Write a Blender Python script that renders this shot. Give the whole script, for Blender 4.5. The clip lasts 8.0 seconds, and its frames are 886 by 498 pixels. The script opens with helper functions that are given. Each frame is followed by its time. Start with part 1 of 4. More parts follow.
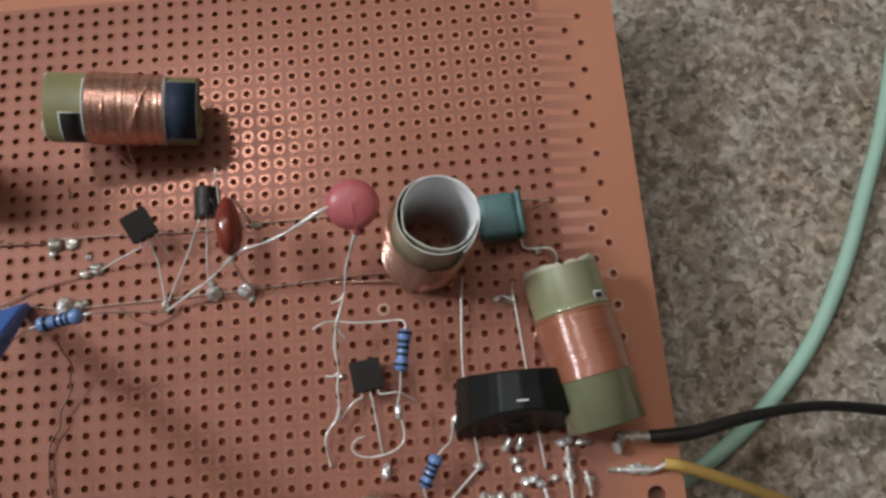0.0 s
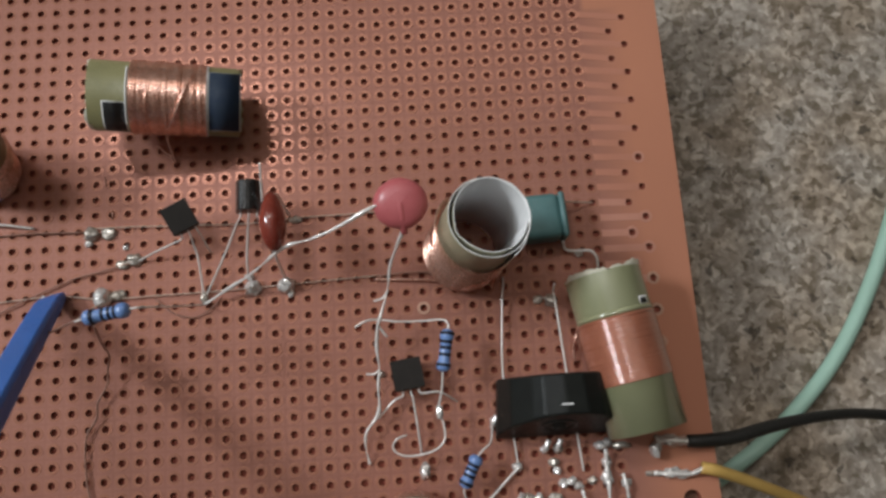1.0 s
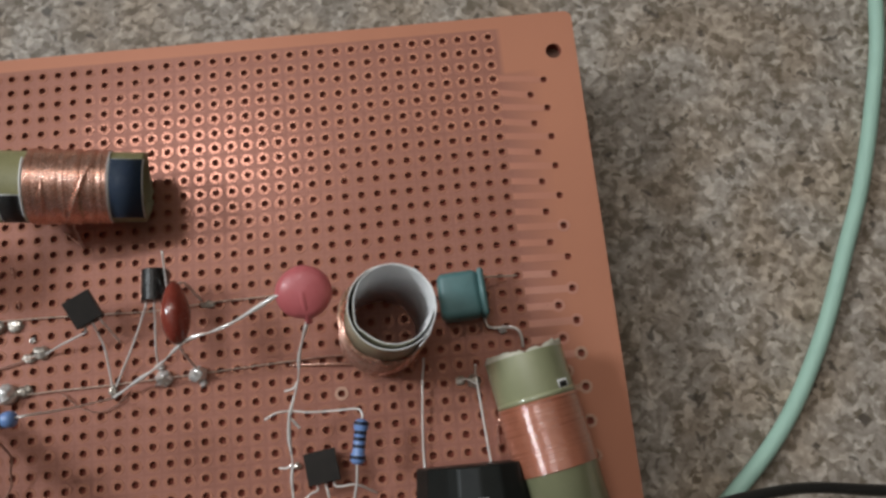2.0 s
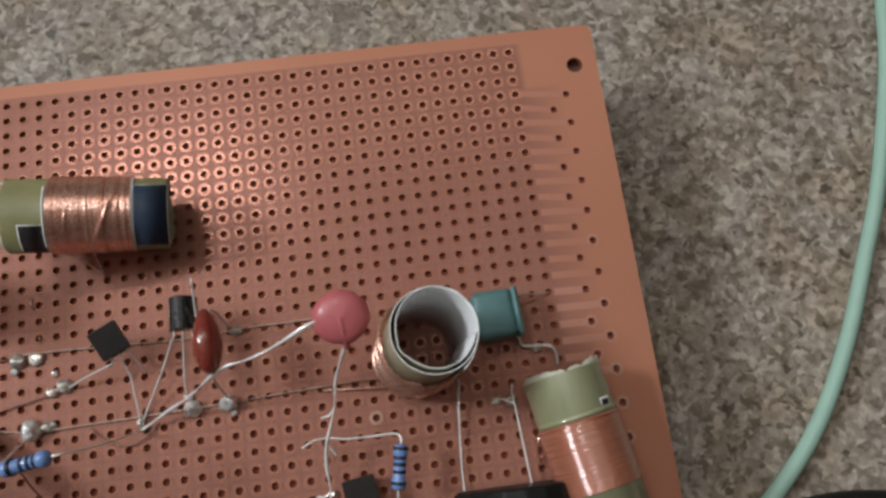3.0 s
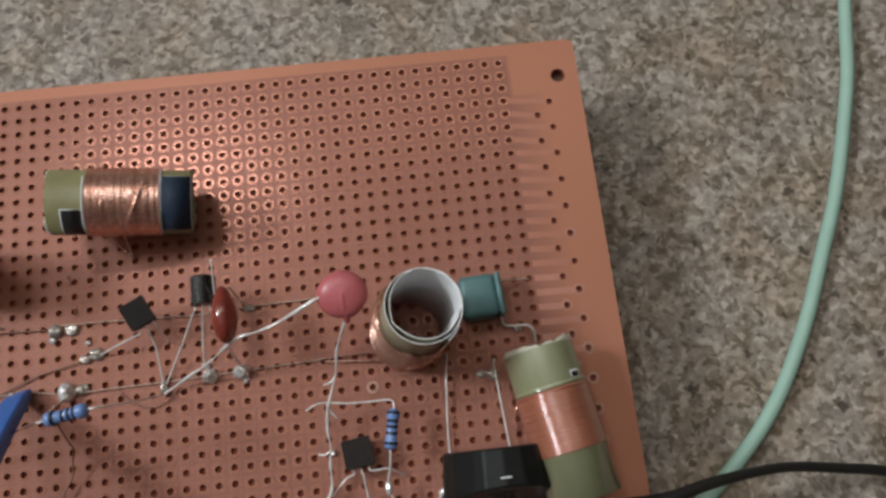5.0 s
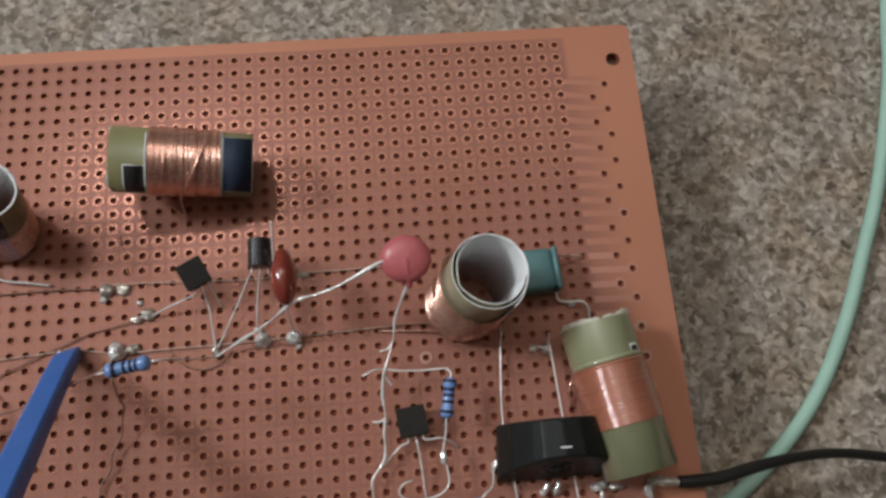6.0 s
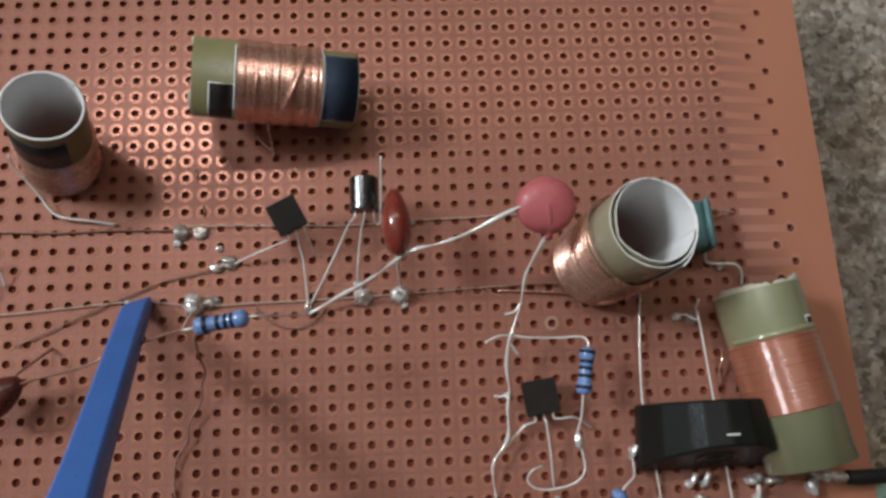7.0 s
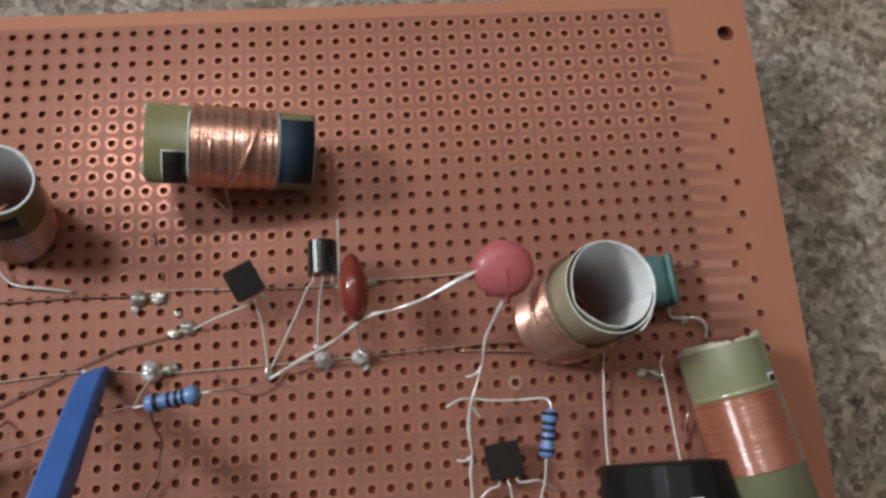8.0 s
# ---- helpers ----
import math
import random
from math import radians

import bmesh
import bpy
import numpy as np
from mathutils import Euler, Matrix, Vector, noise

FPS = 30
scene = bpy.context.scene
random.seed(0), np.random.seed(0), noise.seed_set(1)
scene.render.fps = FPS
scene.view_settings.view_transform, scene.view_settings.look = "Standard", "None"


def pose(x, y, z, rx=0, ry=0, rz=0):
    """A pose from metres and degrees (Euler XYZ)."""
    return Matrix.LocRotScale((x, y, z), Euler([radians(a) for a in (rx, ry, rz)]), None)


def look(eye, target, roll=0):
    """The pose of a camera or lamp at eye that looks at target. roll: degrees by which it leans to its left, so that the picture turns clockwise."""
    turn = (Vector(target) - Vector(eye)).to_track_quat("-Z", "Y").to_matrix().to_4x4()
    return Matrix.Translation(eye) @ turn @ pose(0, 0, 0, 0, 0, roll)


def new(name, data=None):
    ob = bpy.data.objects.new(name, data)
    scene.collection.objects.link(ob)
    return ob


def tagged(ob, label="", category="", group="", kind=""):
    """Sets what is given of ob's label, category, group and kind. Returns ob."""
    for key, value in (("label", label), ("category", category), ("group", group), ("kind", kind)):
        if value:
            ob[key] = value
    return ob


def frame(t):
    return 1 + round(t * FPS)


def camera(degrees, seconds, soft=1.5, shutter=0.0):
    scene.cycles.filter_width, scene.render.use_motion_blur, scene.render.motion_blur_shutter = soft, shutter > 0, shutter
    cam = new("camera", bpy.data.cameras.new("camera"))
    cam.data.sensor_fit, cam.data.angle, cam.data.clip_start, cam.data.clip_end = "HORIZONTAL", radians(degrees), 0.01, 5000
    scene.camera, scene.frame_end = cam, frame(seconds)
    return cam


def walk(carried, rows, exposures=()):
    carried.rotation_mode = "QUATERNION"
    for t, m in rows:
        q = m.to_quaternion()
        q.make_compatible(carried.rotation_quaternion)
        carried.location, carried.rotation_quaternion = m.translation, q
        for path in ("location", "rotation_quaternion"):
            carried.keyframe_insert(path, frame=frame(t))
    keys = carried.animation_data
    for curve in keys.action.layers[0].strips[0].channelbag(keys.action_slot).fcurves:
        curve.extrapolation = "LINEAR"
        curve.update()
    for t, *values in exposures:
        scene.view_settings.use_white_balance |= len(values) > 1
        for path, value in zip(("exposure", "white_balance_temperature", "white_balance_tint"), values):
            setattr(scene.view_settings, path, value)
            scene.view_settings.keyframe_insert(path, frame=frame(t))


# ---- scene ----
cam = camera(60.00, 8.0, soft=2.95)
# seconds, place in millimetres, turn in degrees
PATH = [
    (0, -19.22, -75.59, 117.73, 13.62, 0.58, -4.88),
    (0.5, -22.46, -77.43, 117.81, 13.78, -0.00, -4.35),
    (0.8, -24.40, -76.20, 117.90, 12.90, -0.50, -3.92),
    (1, -27.69, -72.44, 117.91, 12.37, -0.81, -3.67),
    (1.2, -22.50, -70.40, 117.40, 12.80, -0.15, -4.50),
    (1.5, -11.10, -62.61, 116.20, 13.61, 1.13, -5.88),
    (1.7, -13.11, -63.77, 115.04, 13.79, 0.42, -5.36),
    (2.8, -12.47, -61.83, 117.56, 13.92, 0.31, -6.81),
    (3, -20.96, -60.82, 114.54, 14.42, -1.07, -7.40),
    (3.2, -20.00, -62.90, 116.60, 14.10, -0.87, -7.30),
    (3.5, -14.83, -62.70, 119.97, 13.52, -0.49, -7.10),
    (4, -11.95, -68.80, 128.39, 16.03, 0.86, -6.57),
    (4.5, -19.24, -67.76, 125.57, 15.24, 0.35, -5.77),
    (4.7, -16.53, -67.13, 126.64, 14.79, 0.15, -6.34),
    (5.8, -31.89, -70.64, 127.40, 15.38, -3.29, -5.32),
    (6, -31.79, -73.52, 124.71, 16.23, -2.38, -4.61),
    (6.3, -36.60, -71.30, 120.00, 14.70, -1.75, -3.55),
    (6.5, -44.83, -68.99, 117.38, 13.80, -1.33, -2.93),
    (7, -48.72, -70.03, 105.56, 13.62, -2.66, -2.71),
    (7.3, -50.30, -68.30, 105.00, 12.30, -3.35, -2.97),
    (7.5, -49.05, -63.29, 104.85, 11.49, -3.81, -3.15),
    (8, -43.74, -64.14, 106.39, 14.86, -2.79, -3.92),
]
walk(cam, [(t, pose(x / 1000, y / 1000, z / 1000, rx, ry, rz)) for t, x, y, z, rx, ry, rz in PATH])

# ---- light ----
world = bpy.data.worlds.new("sky")
scene.world = world
world.use_nodes = True
wn = world.node_tree
sky = wn.nodes.new("ShaderNodeTexSky")
sky.sky_type, sky.sun_disc = "NISHITA", False
sky.sun_elevation, sky.sun_rotation = radians(38), radians(200)
wn.links.new(sky.outputs[0], wn.nodes["Background"].inputs[0])
wn.nodes["Background"].inputs[1].default_value = 0.12

# daylight of the two windows: the one behind the worktop, bright sky in one upper pane and an added fill lamp in the
# rest to lift the board's far side, and the one at its end
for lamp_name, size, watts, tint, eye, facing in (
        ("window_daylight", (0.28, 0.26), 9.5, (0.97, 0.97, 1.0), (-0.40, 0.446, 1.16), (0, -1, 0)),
        ("window_fill_lamp", (0.76, 0.46), 3.4, (1.0, 0.93, 0.80), (0.09, 0.446, 0.95), (0, -1, 0)),
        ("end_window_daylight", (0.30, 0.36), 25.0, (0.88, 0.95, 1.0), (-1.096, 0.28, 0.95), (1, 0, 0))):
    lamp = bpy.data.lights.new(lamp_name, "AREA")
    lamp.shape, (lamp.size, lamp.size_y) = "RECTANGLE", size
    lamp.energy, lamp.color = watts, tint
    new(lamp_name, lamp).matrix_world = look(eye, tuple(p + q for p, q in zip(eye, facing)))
scene.view_settings.exposure = -0.68

# ---- materials ----
MM = 0.001
PITCH = 2.54


def material(name, base, rough=0.5, metal=0.0, other=None, scale=400.0, amount=0.5, bump=0.0, bump_scale=2500.0, coat=0.0, rough_var=0.15, spec=0.5):
    """A noise-varied principled material; scale in cycles per metre."""
    m = bpy.data.materials.new(name)
    m.use_nodes = True
    t = m.node_tree
    b = t.nodes["Principled BSDF"]
    co = t.nodes.new("ShaderNodeTexCoord")
    big = t.nodes.new("ShaderNodeTexNoise")
    big.inputs["Scale"].default_value, big.inputs["Detail"].default_value = scale, 5
    t.links.new(co.outputs["Object"], big.inputs["Vector"])
    fine = t.nodes.new("ShaderNodeTexNoise")
    fine.inputs["Scale"].default_value, fine.inputs["Detail"].default_value = bump_scale, 4
    t.links.new(co.outputs["Object"], fine.inputs["Vector"])
    ramp = t.nodes.new("ShaderNodeMapRange")
    ramp.inputs[1].default_value, ramp.inputs[2].default_value = 0.3, 0.7
    ramp.inputs[3].default_value, ramp.inputs[4].default_value = 0.0, amount
    t.links.new(big.outputs[0], ramp.inputs[0])
    mix = t.nodes.new("ShaderNodeMix")
    mix.data_type = "RGBA"
    mix.inputs[6].default_value = base
    mix.inputs[7].default_value = other or tuple(0.7 * v for v in base[:3]) + (1,)
    t.links.new(ramp.outputs[0], mix.inputs[0])
    t.links.new(mix.outputs[2], b.inputs["Base Color"])
    rr = t.nodes.new("ShaderNodeMapRange")
    rr.inputs[1].default_value, rr.inputs[2].default_value = 0.3, 0.7
    rr.inputs[3].default_value, rr.inputs[4].default_value = max(rough - rough_var, 0.03), min(rough + rough_var, 1)
    t.links.new(fine.outputs[0], rr.inputs[0])
    t.links.new(rr.outputs[0], b.inputs["Roughness"])
    b.inputs["Metallic"].default_value = metal
    b.inputs["Coat Weight"].default_value = coat
    b.inputs["Coat Roughness"].default_value = 0.12
    b.inputs["Specular IOR Level"].default_value = spec
    if bump:
        bp = t.nodes.new("ShaderNodeBump")
        bp.inputs["Strength"].default_value, bp.inputs["Distance"].default_value = bump, 0.00004
        t.links.new(fine.outputs[0], bp.inputs["Height"])
        t.links.new(bp.outputs[0], b.inputs["Normal"])
    return m


def granite_material():
    m = bpy.data.materials.new("speckled_granite")
    m.use_nodes = True
    t = m.node_tree
    b = t.nodes["Principled BSDF"]
    co = t.nodes.new("ShaderNodeTexCoord")
    warp = t.nodes.new("ShaderNodeTexNoise")
    warp.inputs["Scale"].default_value, warp.inputs["Detail"].default_value = 260, 6
    t.links.new(co.outputs["Object"], warp.inputs["Vector"])
    add = t.nodes.new("ShaderNodeMix")
    add.data_type, add.blend_type = "VECTOR", "MIX"
    add.inputs[0].default_value = 0.004
    t.links.new(co.outputs["Object"], add.inputs[4])
    t.links.new(warp.outputs[1], add.inputs[5])
    grains = t.nodes.new("ShaderNodeTexVoronoi")
    grains.inputs["Scale"].default_value = 820
    t.links.new(add.outputs[1], grains.inputs["Vector"])
    sep = t.nodes.new("ShaderNodeSeparateColor")
    t.links.new(grains.outputs["Color"], sep.inputs[0])
    ramp = t.nodes.new("ShaderNodeValToRGB")
    ramp.color_ramp.interpolation = "LINEAR"
    els = ramp.color_ramp.elements
    els[0].position, els[0].color = 0.32, (0.155, 0.125, 0.090, 1)
    els[1].position, els[1].color = 0.70, (0.54, 0.475, 0.41, 1)
    for p, c in ((0.42, (0.245, 0.206, 0.168, 1)), (0.5, (0.316, 0.271, 0.227, 1)), (0.58, (0.38, 0.33, 0.28, 1))):
        e = els.new(p)
        e.color = c
    patch = t.nodes.new("ShaderNodeTexNoise")
    patch.inputs["Detail"].default_value = 4
    t.links.new(co.outputs["Object"], patch.inputs["Vector"])
    patch.inputs["Scale"].default_value, patch.inputs["Roughness"].default_value = 500, 0.62
    blend = t.nodes.new("ShaderNodeMix")
    blend.inputs[0].default_value = 0.68
    t.links.new(sep.outputs[0], blend.inputs[2])
    t.links.new(patch.outputs[0], blend.inputs[3])
    t.links.new(blend.outputs[0], ramp.inputs[0])
    specks = t.nodes.new("ShaderNodeTexNoise")
    specks.inputs["Scale"].default_value, specks.inputs["Detail"].default_value = 330, 2
    t.links.new(add.outputs[1], specks.inputs["Vector"])
    cut = t.nodes.new("ShaderNodeMapRange")
    cut.inputs[1].default_value, cut.inputs[2].default_value, cut.inputs[4].default_value = 0.645, 0.69, 0.75
    t.links.new(specks.outputs[0], cut.inputs[0])
    dark = t.nodes.new("ShaderNodeMix")
    dark.data_type = "RGBA"
    dark.inputs[7].default_value = (0.05, 0.04, 0.03, 1)
    t.links.new(cut.outputs[0], dark.inputs[0])
    t.links.new(ramp.outputs[0], dark.inputs[6])
    broad = t.nodes.new("ShaderNodeTexNoise")
    broad.inputs["Scale"].default_value, broad.inputs["Detail"].default_value = 70, 3
    t.links.new(co.outputs["Object"], broad.inputs["Vector"])
    span = t.nodes.new("ShaderNodeMapRange")
    span.inputs[1].default_value, span.inputs[2].default_value = 0.42, 0.62
    t.links.new(broad.outputs[0], span.inputs[0])
    tone = t.nodes.new("ShaderNodeMix")
    tone.data_type, tone.blend_type = "RGBA", "MULTIPLY"
    tone.inputs[7].default_value = (0.93, 0.86, 0.78, 1)
    t.links.new(span.outputs[0], tone.inputs[0])
    t.links.new(dark.outputs[2], tone.inputs[6])
    t.links.new(tone.outputs[2], b.inputs["Base Color"])
    b.inputs["Roughness"].default_value = 0.42
    b.inputs["Specular IOR Level"].default_value = 0.35
    return m


def board_material():
    """Copper-brown lacquered board with faint etched lines half way between the holes."""
    m = material("copper_brown_board", (0.385, 0.176, 0.133, 1), 0.34, 0.17, (0.335, 0.147, 0.108, 1), 60, 0.8, 0.12, 3000, 0.0, rough_var=0.05, spec=0.12)
    t = m.node_tree
    b = t.nodes["Principled BSDF"]
    src = b.inputs["Base Color"].links[0].from_socket
    co = t.nodes.new("ShaderNodeTexCoord")
    sep = t.nodes.new("ShaderNodeSeparateXYZ")
    t.links.new(co.outputs["Object"], sep.inputs[0])
    lines = []
    for axis in (0, 1):
        mul = t.nodes.new("ShaderNodeMath")
        mul.operation = "PINGPONG"
        mul.inputs[1].default_value = PITCH * MM / 2
        t.links.new(sep.outputs[axis], mul.inputs[0])
        near = t.nodes.new("ShaderNodeMapRange")
        near.inputs[1].default_value, near.inputs[2].default_value = PITCH * MM * 0.40, PITCH * MM * 0.485
        t.links.new(mul.outputs[0], near.inputs[0])
        lines.append(near)
    top = t.nodes.new("ShaderNodeMath")
    top.operation = "MAXIMUM"
    t.links.new(lines[0].outputs[0], top.inputs[0])
    t.links.new(lines[1].outputs[0], top.inputs[1])
    inside = t.nodes.new("ShaderNodeMath")
    inside.operation = "LESS_THAN"
    inside.inputs[1].default_value = PITCH * MM * 0.5
    t.links.new(sep.outputs[0], inside.inputs[0])
    below = t.nodes.new("ShaderNodeMath")
    below.operation = "LESS_THAN"
    below.inputs[1].default_value = PITCH * MM * 0.5
    t.links.new(sep.outputs[1], below.inputs[0])
    field = t.nodes.new("ShaderNodeMath")
    field.operation = "MULTIPLY"
    t.links.new(below.outputs[0], field.inputs[0])
    t.links.new(inside.outputs[0], field.inputs[1])
    both = t.nodes.new("ShaderNodeMath")
    both.operation = "MULTIPLY"
    t.links.new(top.outputs[0], both.inputs[0])
    t.links.new(field.outputs[0], both.inputs[1])
    fade = t.nodes.new("ShaderNodeMath")
    fade.operation = "MULTIPLY"
    fade.inputs[1].default_value = 0.30
    t.links.new(both.outputs[0], fade.inputs[0])
    mix = t.nodes.new("ShaderNodeMix")
    mix.data_type = "RGBA"
    mix.inputs[7].default_value = (0.26, 0.105, 0.075, 1)
    t.links.new(fade.outputs[0], mix.inputs[0])
    t.links.new(src, mix.inputs[6])
    strip = t.nodes.new("ShaderNodeMapRange")
    strip.inputs[1].default_value, strip.inputs[2].default_value = 1.3 * MM, 8.0 * MM
    t.links.new(sep.outputs[0], strip.inputs[0])
    corner = t.nodes.new("ShaderNodeMapRange")
    corner.inputs[1].default_value, corner.inputs[2].default_value = -7.6 * MM, -6.4 * MM
    t.links.new(sep.outputs[1], corner.inputs[0])
    outside = t.nodes.new("ShaderNodeMapRange")
    outside.inputs[1].default_value, outside.inputs[2].default_value = 1.3 * MM, 2.2 * MM
    t.links.new(sep.outputs[0], outside.inputs[0])
    blank = t.nodes.new("ShaderNodeMath")
    blank.operation = "MULTIPLY"
    t.links.new(corner.outputs[0], blank.inputs[0])
    t.links.new(outside.outputs[0], blank.inputs[1])
    either = t.nodes.new("ShaderNodeMath")
    either.operation = "MAXIMUM"
    t.links.new(strip.outputs[0], either.inputs[0])
    t.links.new(blank.outputs[0], either.inputs[1])
    above = t.nodes.new("ShaderNodeMath")
    above.operation = "GREATER_THAN"
    above.inputs[1].default_value = PITCH * MM * 0.55
    t.links.new(sep.outputs[1], above.inputs[0])
    margin = t.nodes.new("ShaderNodeMath")
    margin.operation = "MAXIMUM"
    t.links.new(either.outputs[0], margin.inputs[0])
    t.links.new(above.outputs[0], margin.inputs[1])
    plain = t.nodes.new("ShaderNodeMix")
    plain.data_type = "RGBA"
    plain.inputs[7].default_value = (0.51, 0.22, 0.138, 1)
    t.links.new(margin.outputs[0], plain.inputs[0])
    t.links.new(mix.outputs[2], plain.inputs[6])
    t.links.new(plain.outputs[2], b.inputs["Base Color"])
    return m


M_BOARD = board_material()
# drilled core, also on the added hole floors, dark as the shade inside
M_HOLE = material("core_and_hole_floor", (0.28, 0.078, 0.052, 1), 0.8, spec=0.2)
M_PAD = material("lacquered_copper", (0.455, 0.205, 0.142, 1), 0.2, 0.26, (0.41, 0.18, 0.118, 1), 300, 0.6, 0.1, 4000, 0.0, rough_var=0.06, spec=0.08)
M_TRACE = material("lacquered_copper_trace", (0.56, 0.27, 0.20, 1), 0.42, 0.3, (0.45, 0.20, 0.14, 1), 120, 0.6, 0.0, 4000, spec=0.3)
M_TRACE_OLD = material("lacquered_copper_worn_trace", (0.52, 0.23, 0.16, 1), 0.44, 0.24, (0.47, 0.205, 0.135, 1), 120, 0.6, 0.0, 4000, spec=0.2)
M_RING = material("bare_copper_ring", (0.56, 0.34, 0.25, 1), 0.35, 0.4, (0.46, 0.26, 0.18, 1), 500, 0.6, 0.0, 4000)
M_GRANITE = granite_material()
M_TIN = material("tinned_wire", (0.98, 0.96, 0.94, 1), 0.2, 0.24, (0.72, 0.65, 0.58, 1), 380, 0.6, 0.0, 500, 0.3, rough_var=0.07)
M_SOLDER = material("solder", (0.96, 0.95, 0.93, 1), 0.17, 0.52, (0.66, 0.62, 0.58, 1), 1200, 0.7, 0.35, 4500)
M_DULL = material("oxidised_solder", (0.64, 0.59, 0.53, 1), 0.3, 0.55, (0.40, 0.35, 0.29, 1), 1200, 0.7, 0.4, 4500)
M_OLDTIN = material("aged_tin", (0.66, 0.53, 0.44, 1), 0.36, 0.18, (0.48, 0.36, 0.29, 1), 500, 0.7, 0.2, 5000)
M_WINDING = material("enamelled_copper_wire", (0.95, 0.62, 0.51, 1), 0.26, 0.85, (0.74, 0.37, 0.25, 1), 700, 0.6, 0.05, 6000, rough_var=0.08)
M_DWIRE = material("dark_enamel_wire", (0.36, 0.19, 0.14, 1), 0.35, 0.12, (0.22, 0.11, 0.08, 1), 900)
M_OLIVE = material("olive_card", (0.23, 0.21, 0.095, 1), 0.5, 0, (0.19, 0.175, 0.08, 1), 350, 0.7, 0.15, 3500)
M_OLIVE_PALE = material("pale_olive_card", (0.42, 0.40, 0.27, 1), 0.5, 0, (0.36, 0.34, 0.22, 1), 350, 0.7, 0.15, 3500, 0.3)
M_OLIVE_FILM = material("olive_card_under_clear_film", (0.34, 0.35, 0.20, 1), 0.45, 0, (0.29, 0.30, 0.165, 1), 300, 0.6, 0.05, 3500, 0.9)
M_WINDING_FILM = material("copper_winding_under_film", (0.53, 0.19, 0.11, 1), 0.38, 0.3, (0.47, 0.155, 0.09, 1), 400, 0.7, 0.05, 6000, 1.0)
for film in (M_OLIVE_FILM, M_WINDING_FILM):
    film.node_tree.nodes["Principled BSDF"].inputs["Coat IOR"].default_value = 2.3
    film.node_tree.nodes["Principled BSDF"].inputs["Coat Roughness"].default_value = 0.12
M_PAPER = material("white_paper", (0.96, 0.96, 0.96, 1), 0.7, 0, (0.91, 0.91, 0.90, 1), 500, 0.6, 0.2, 4000)
M_NAVY = material("navy_print", (0.018, 0.030, 0.056, 1), 0.62, 0, (0.03, 0.042, 0.06, 1), 500, 0.7, 0.1, spec=0.2)
M_BLACKPRINT = material("black_print", (0.014, 0.015, 0.015, 1), 0.5, 0, (0.03, 0.028, 0.025, 1), 600, 0.7)
M_EPOXY = material("black_epoxy", (0.018, 0.015, 0.013, 1), 0.5, 0, (0.026, 0.021, 0.018, 1), 700, 0.7, 0.12, 5000, spec=0.2)
M_EPOXY_GLOSS = material("polished_black_epoxy", (0.013, 0.012, 0.012, 1), 0.22, 0, (0.02, 0.018, 0.017, 1), 700, 0.7, 0.05, 5000, 0.5)
M_PLASTIC = material("black_plastic", (0.010, 0.011, 0.010, 1), 0.44, 0, (0.015, 0.017, 0.015, 1), 500, 0.6, 0.03, 4000, spec=0.16)
M_PINK = material("pink_dip_coating", (0.56, 0.14, 0.15, 1), 0.42, 0, (0.48, 0.11, 0.115, 1), 300, 0.7, 0.12, 2500)
M_RED = material("red_brown_dip_coating", (0.25, 0.045, 0.028, 1), 0.16, 0, (0.19, 0.03, 0.02, 1), 400, 0.7, 0.05, 2500, 0.6)
# darker M_RED: the shade on the leaning capacitor's face is put into its colour
M_RED_SHADED = material("shaded_red_brown_dip", (0.12, 0.028, 0.018, 1), 0.3, 0, (0.085, 0.02, 0.014, 1), 400, 0.7, 0.05, 2500, 0.2)
M_TEAL = material("teal_dip_coating", (0.10, 0.215, 0.215, 1), 0.45, 0, (0.07, 0.155, 0.16, 1), 350, 0.7, 0.2, 2500)
M_BLUE = material("pale_blue_lacquer", (0.19, 0.32, 0.63, 1), 0.3, 0, (0.14, 0.25, 0.53, 1), 600, 0.6, 0.15, 4000, 0.4)
M_BAND = material("dark_band_paint", (0.012, 0.016, 0.035, 1), 0.4)
M_PROBE = material("blue_plastic", (0.055, 0.17, 0.52, 1), 0.4, 0, (0.042, 0.14, 0.45, 1), 200, 0.6, 0.1, 3000)
M_GREEN = material("pale_green_insulation", (0.36, 0.55, 0.45, 1), 0.5, 0, (0.31, 0.48, 0.39, 1), 200, 0.6, 0.08, 2500)
M_BLACKCABLE = material("black_insulation", (0.016, 0.015, 0.013, 1), 0.5, 0, None, 300)
M_YELLOW = material("yellow_insulation", (0.64, 0.41, 0.12, 1), 0.5, 0, (0.55, 0.34, 0.09, 1), 300, 0.6)
M_WALL = material("painted_plaster", (0.31, 0.275, 0.235, 1), 0.8, 0, (0.28, 0.245, 0.205, 1), 6, 0.5, 0.2, 300)
M_CEIL = material("ceiling_paint", (0.50, 0.47, 0.43, 1), 0.8, 0, (0.46, 0.43, 0.39, 1), 5, 0.5, 0.2, 300)
M_FLOOR = material("floor_vinyl", (0.30, 0.22, 0.15, 1), 0.5, 0, (0.22, 0.16, 0.11, 1), 9, 0.7)
M_FRAME = material("window_paint", (0.75, 0.74, 0.72, 1), 0.4, 0, None, 20, 0.2)
M_CREAM = material("cream_card", (0.82, 0.74, 0.60, 1), 0.6, 0, (0.74, 0.65, 0.50, 1), 400, 0.7, 0.15, 3500)
M_SPACER = material("brown_spacer", (0.16, 0.075, 0.045, 1), 0.6, 0, (0.10, 0.045, 0.03, 1), 300)
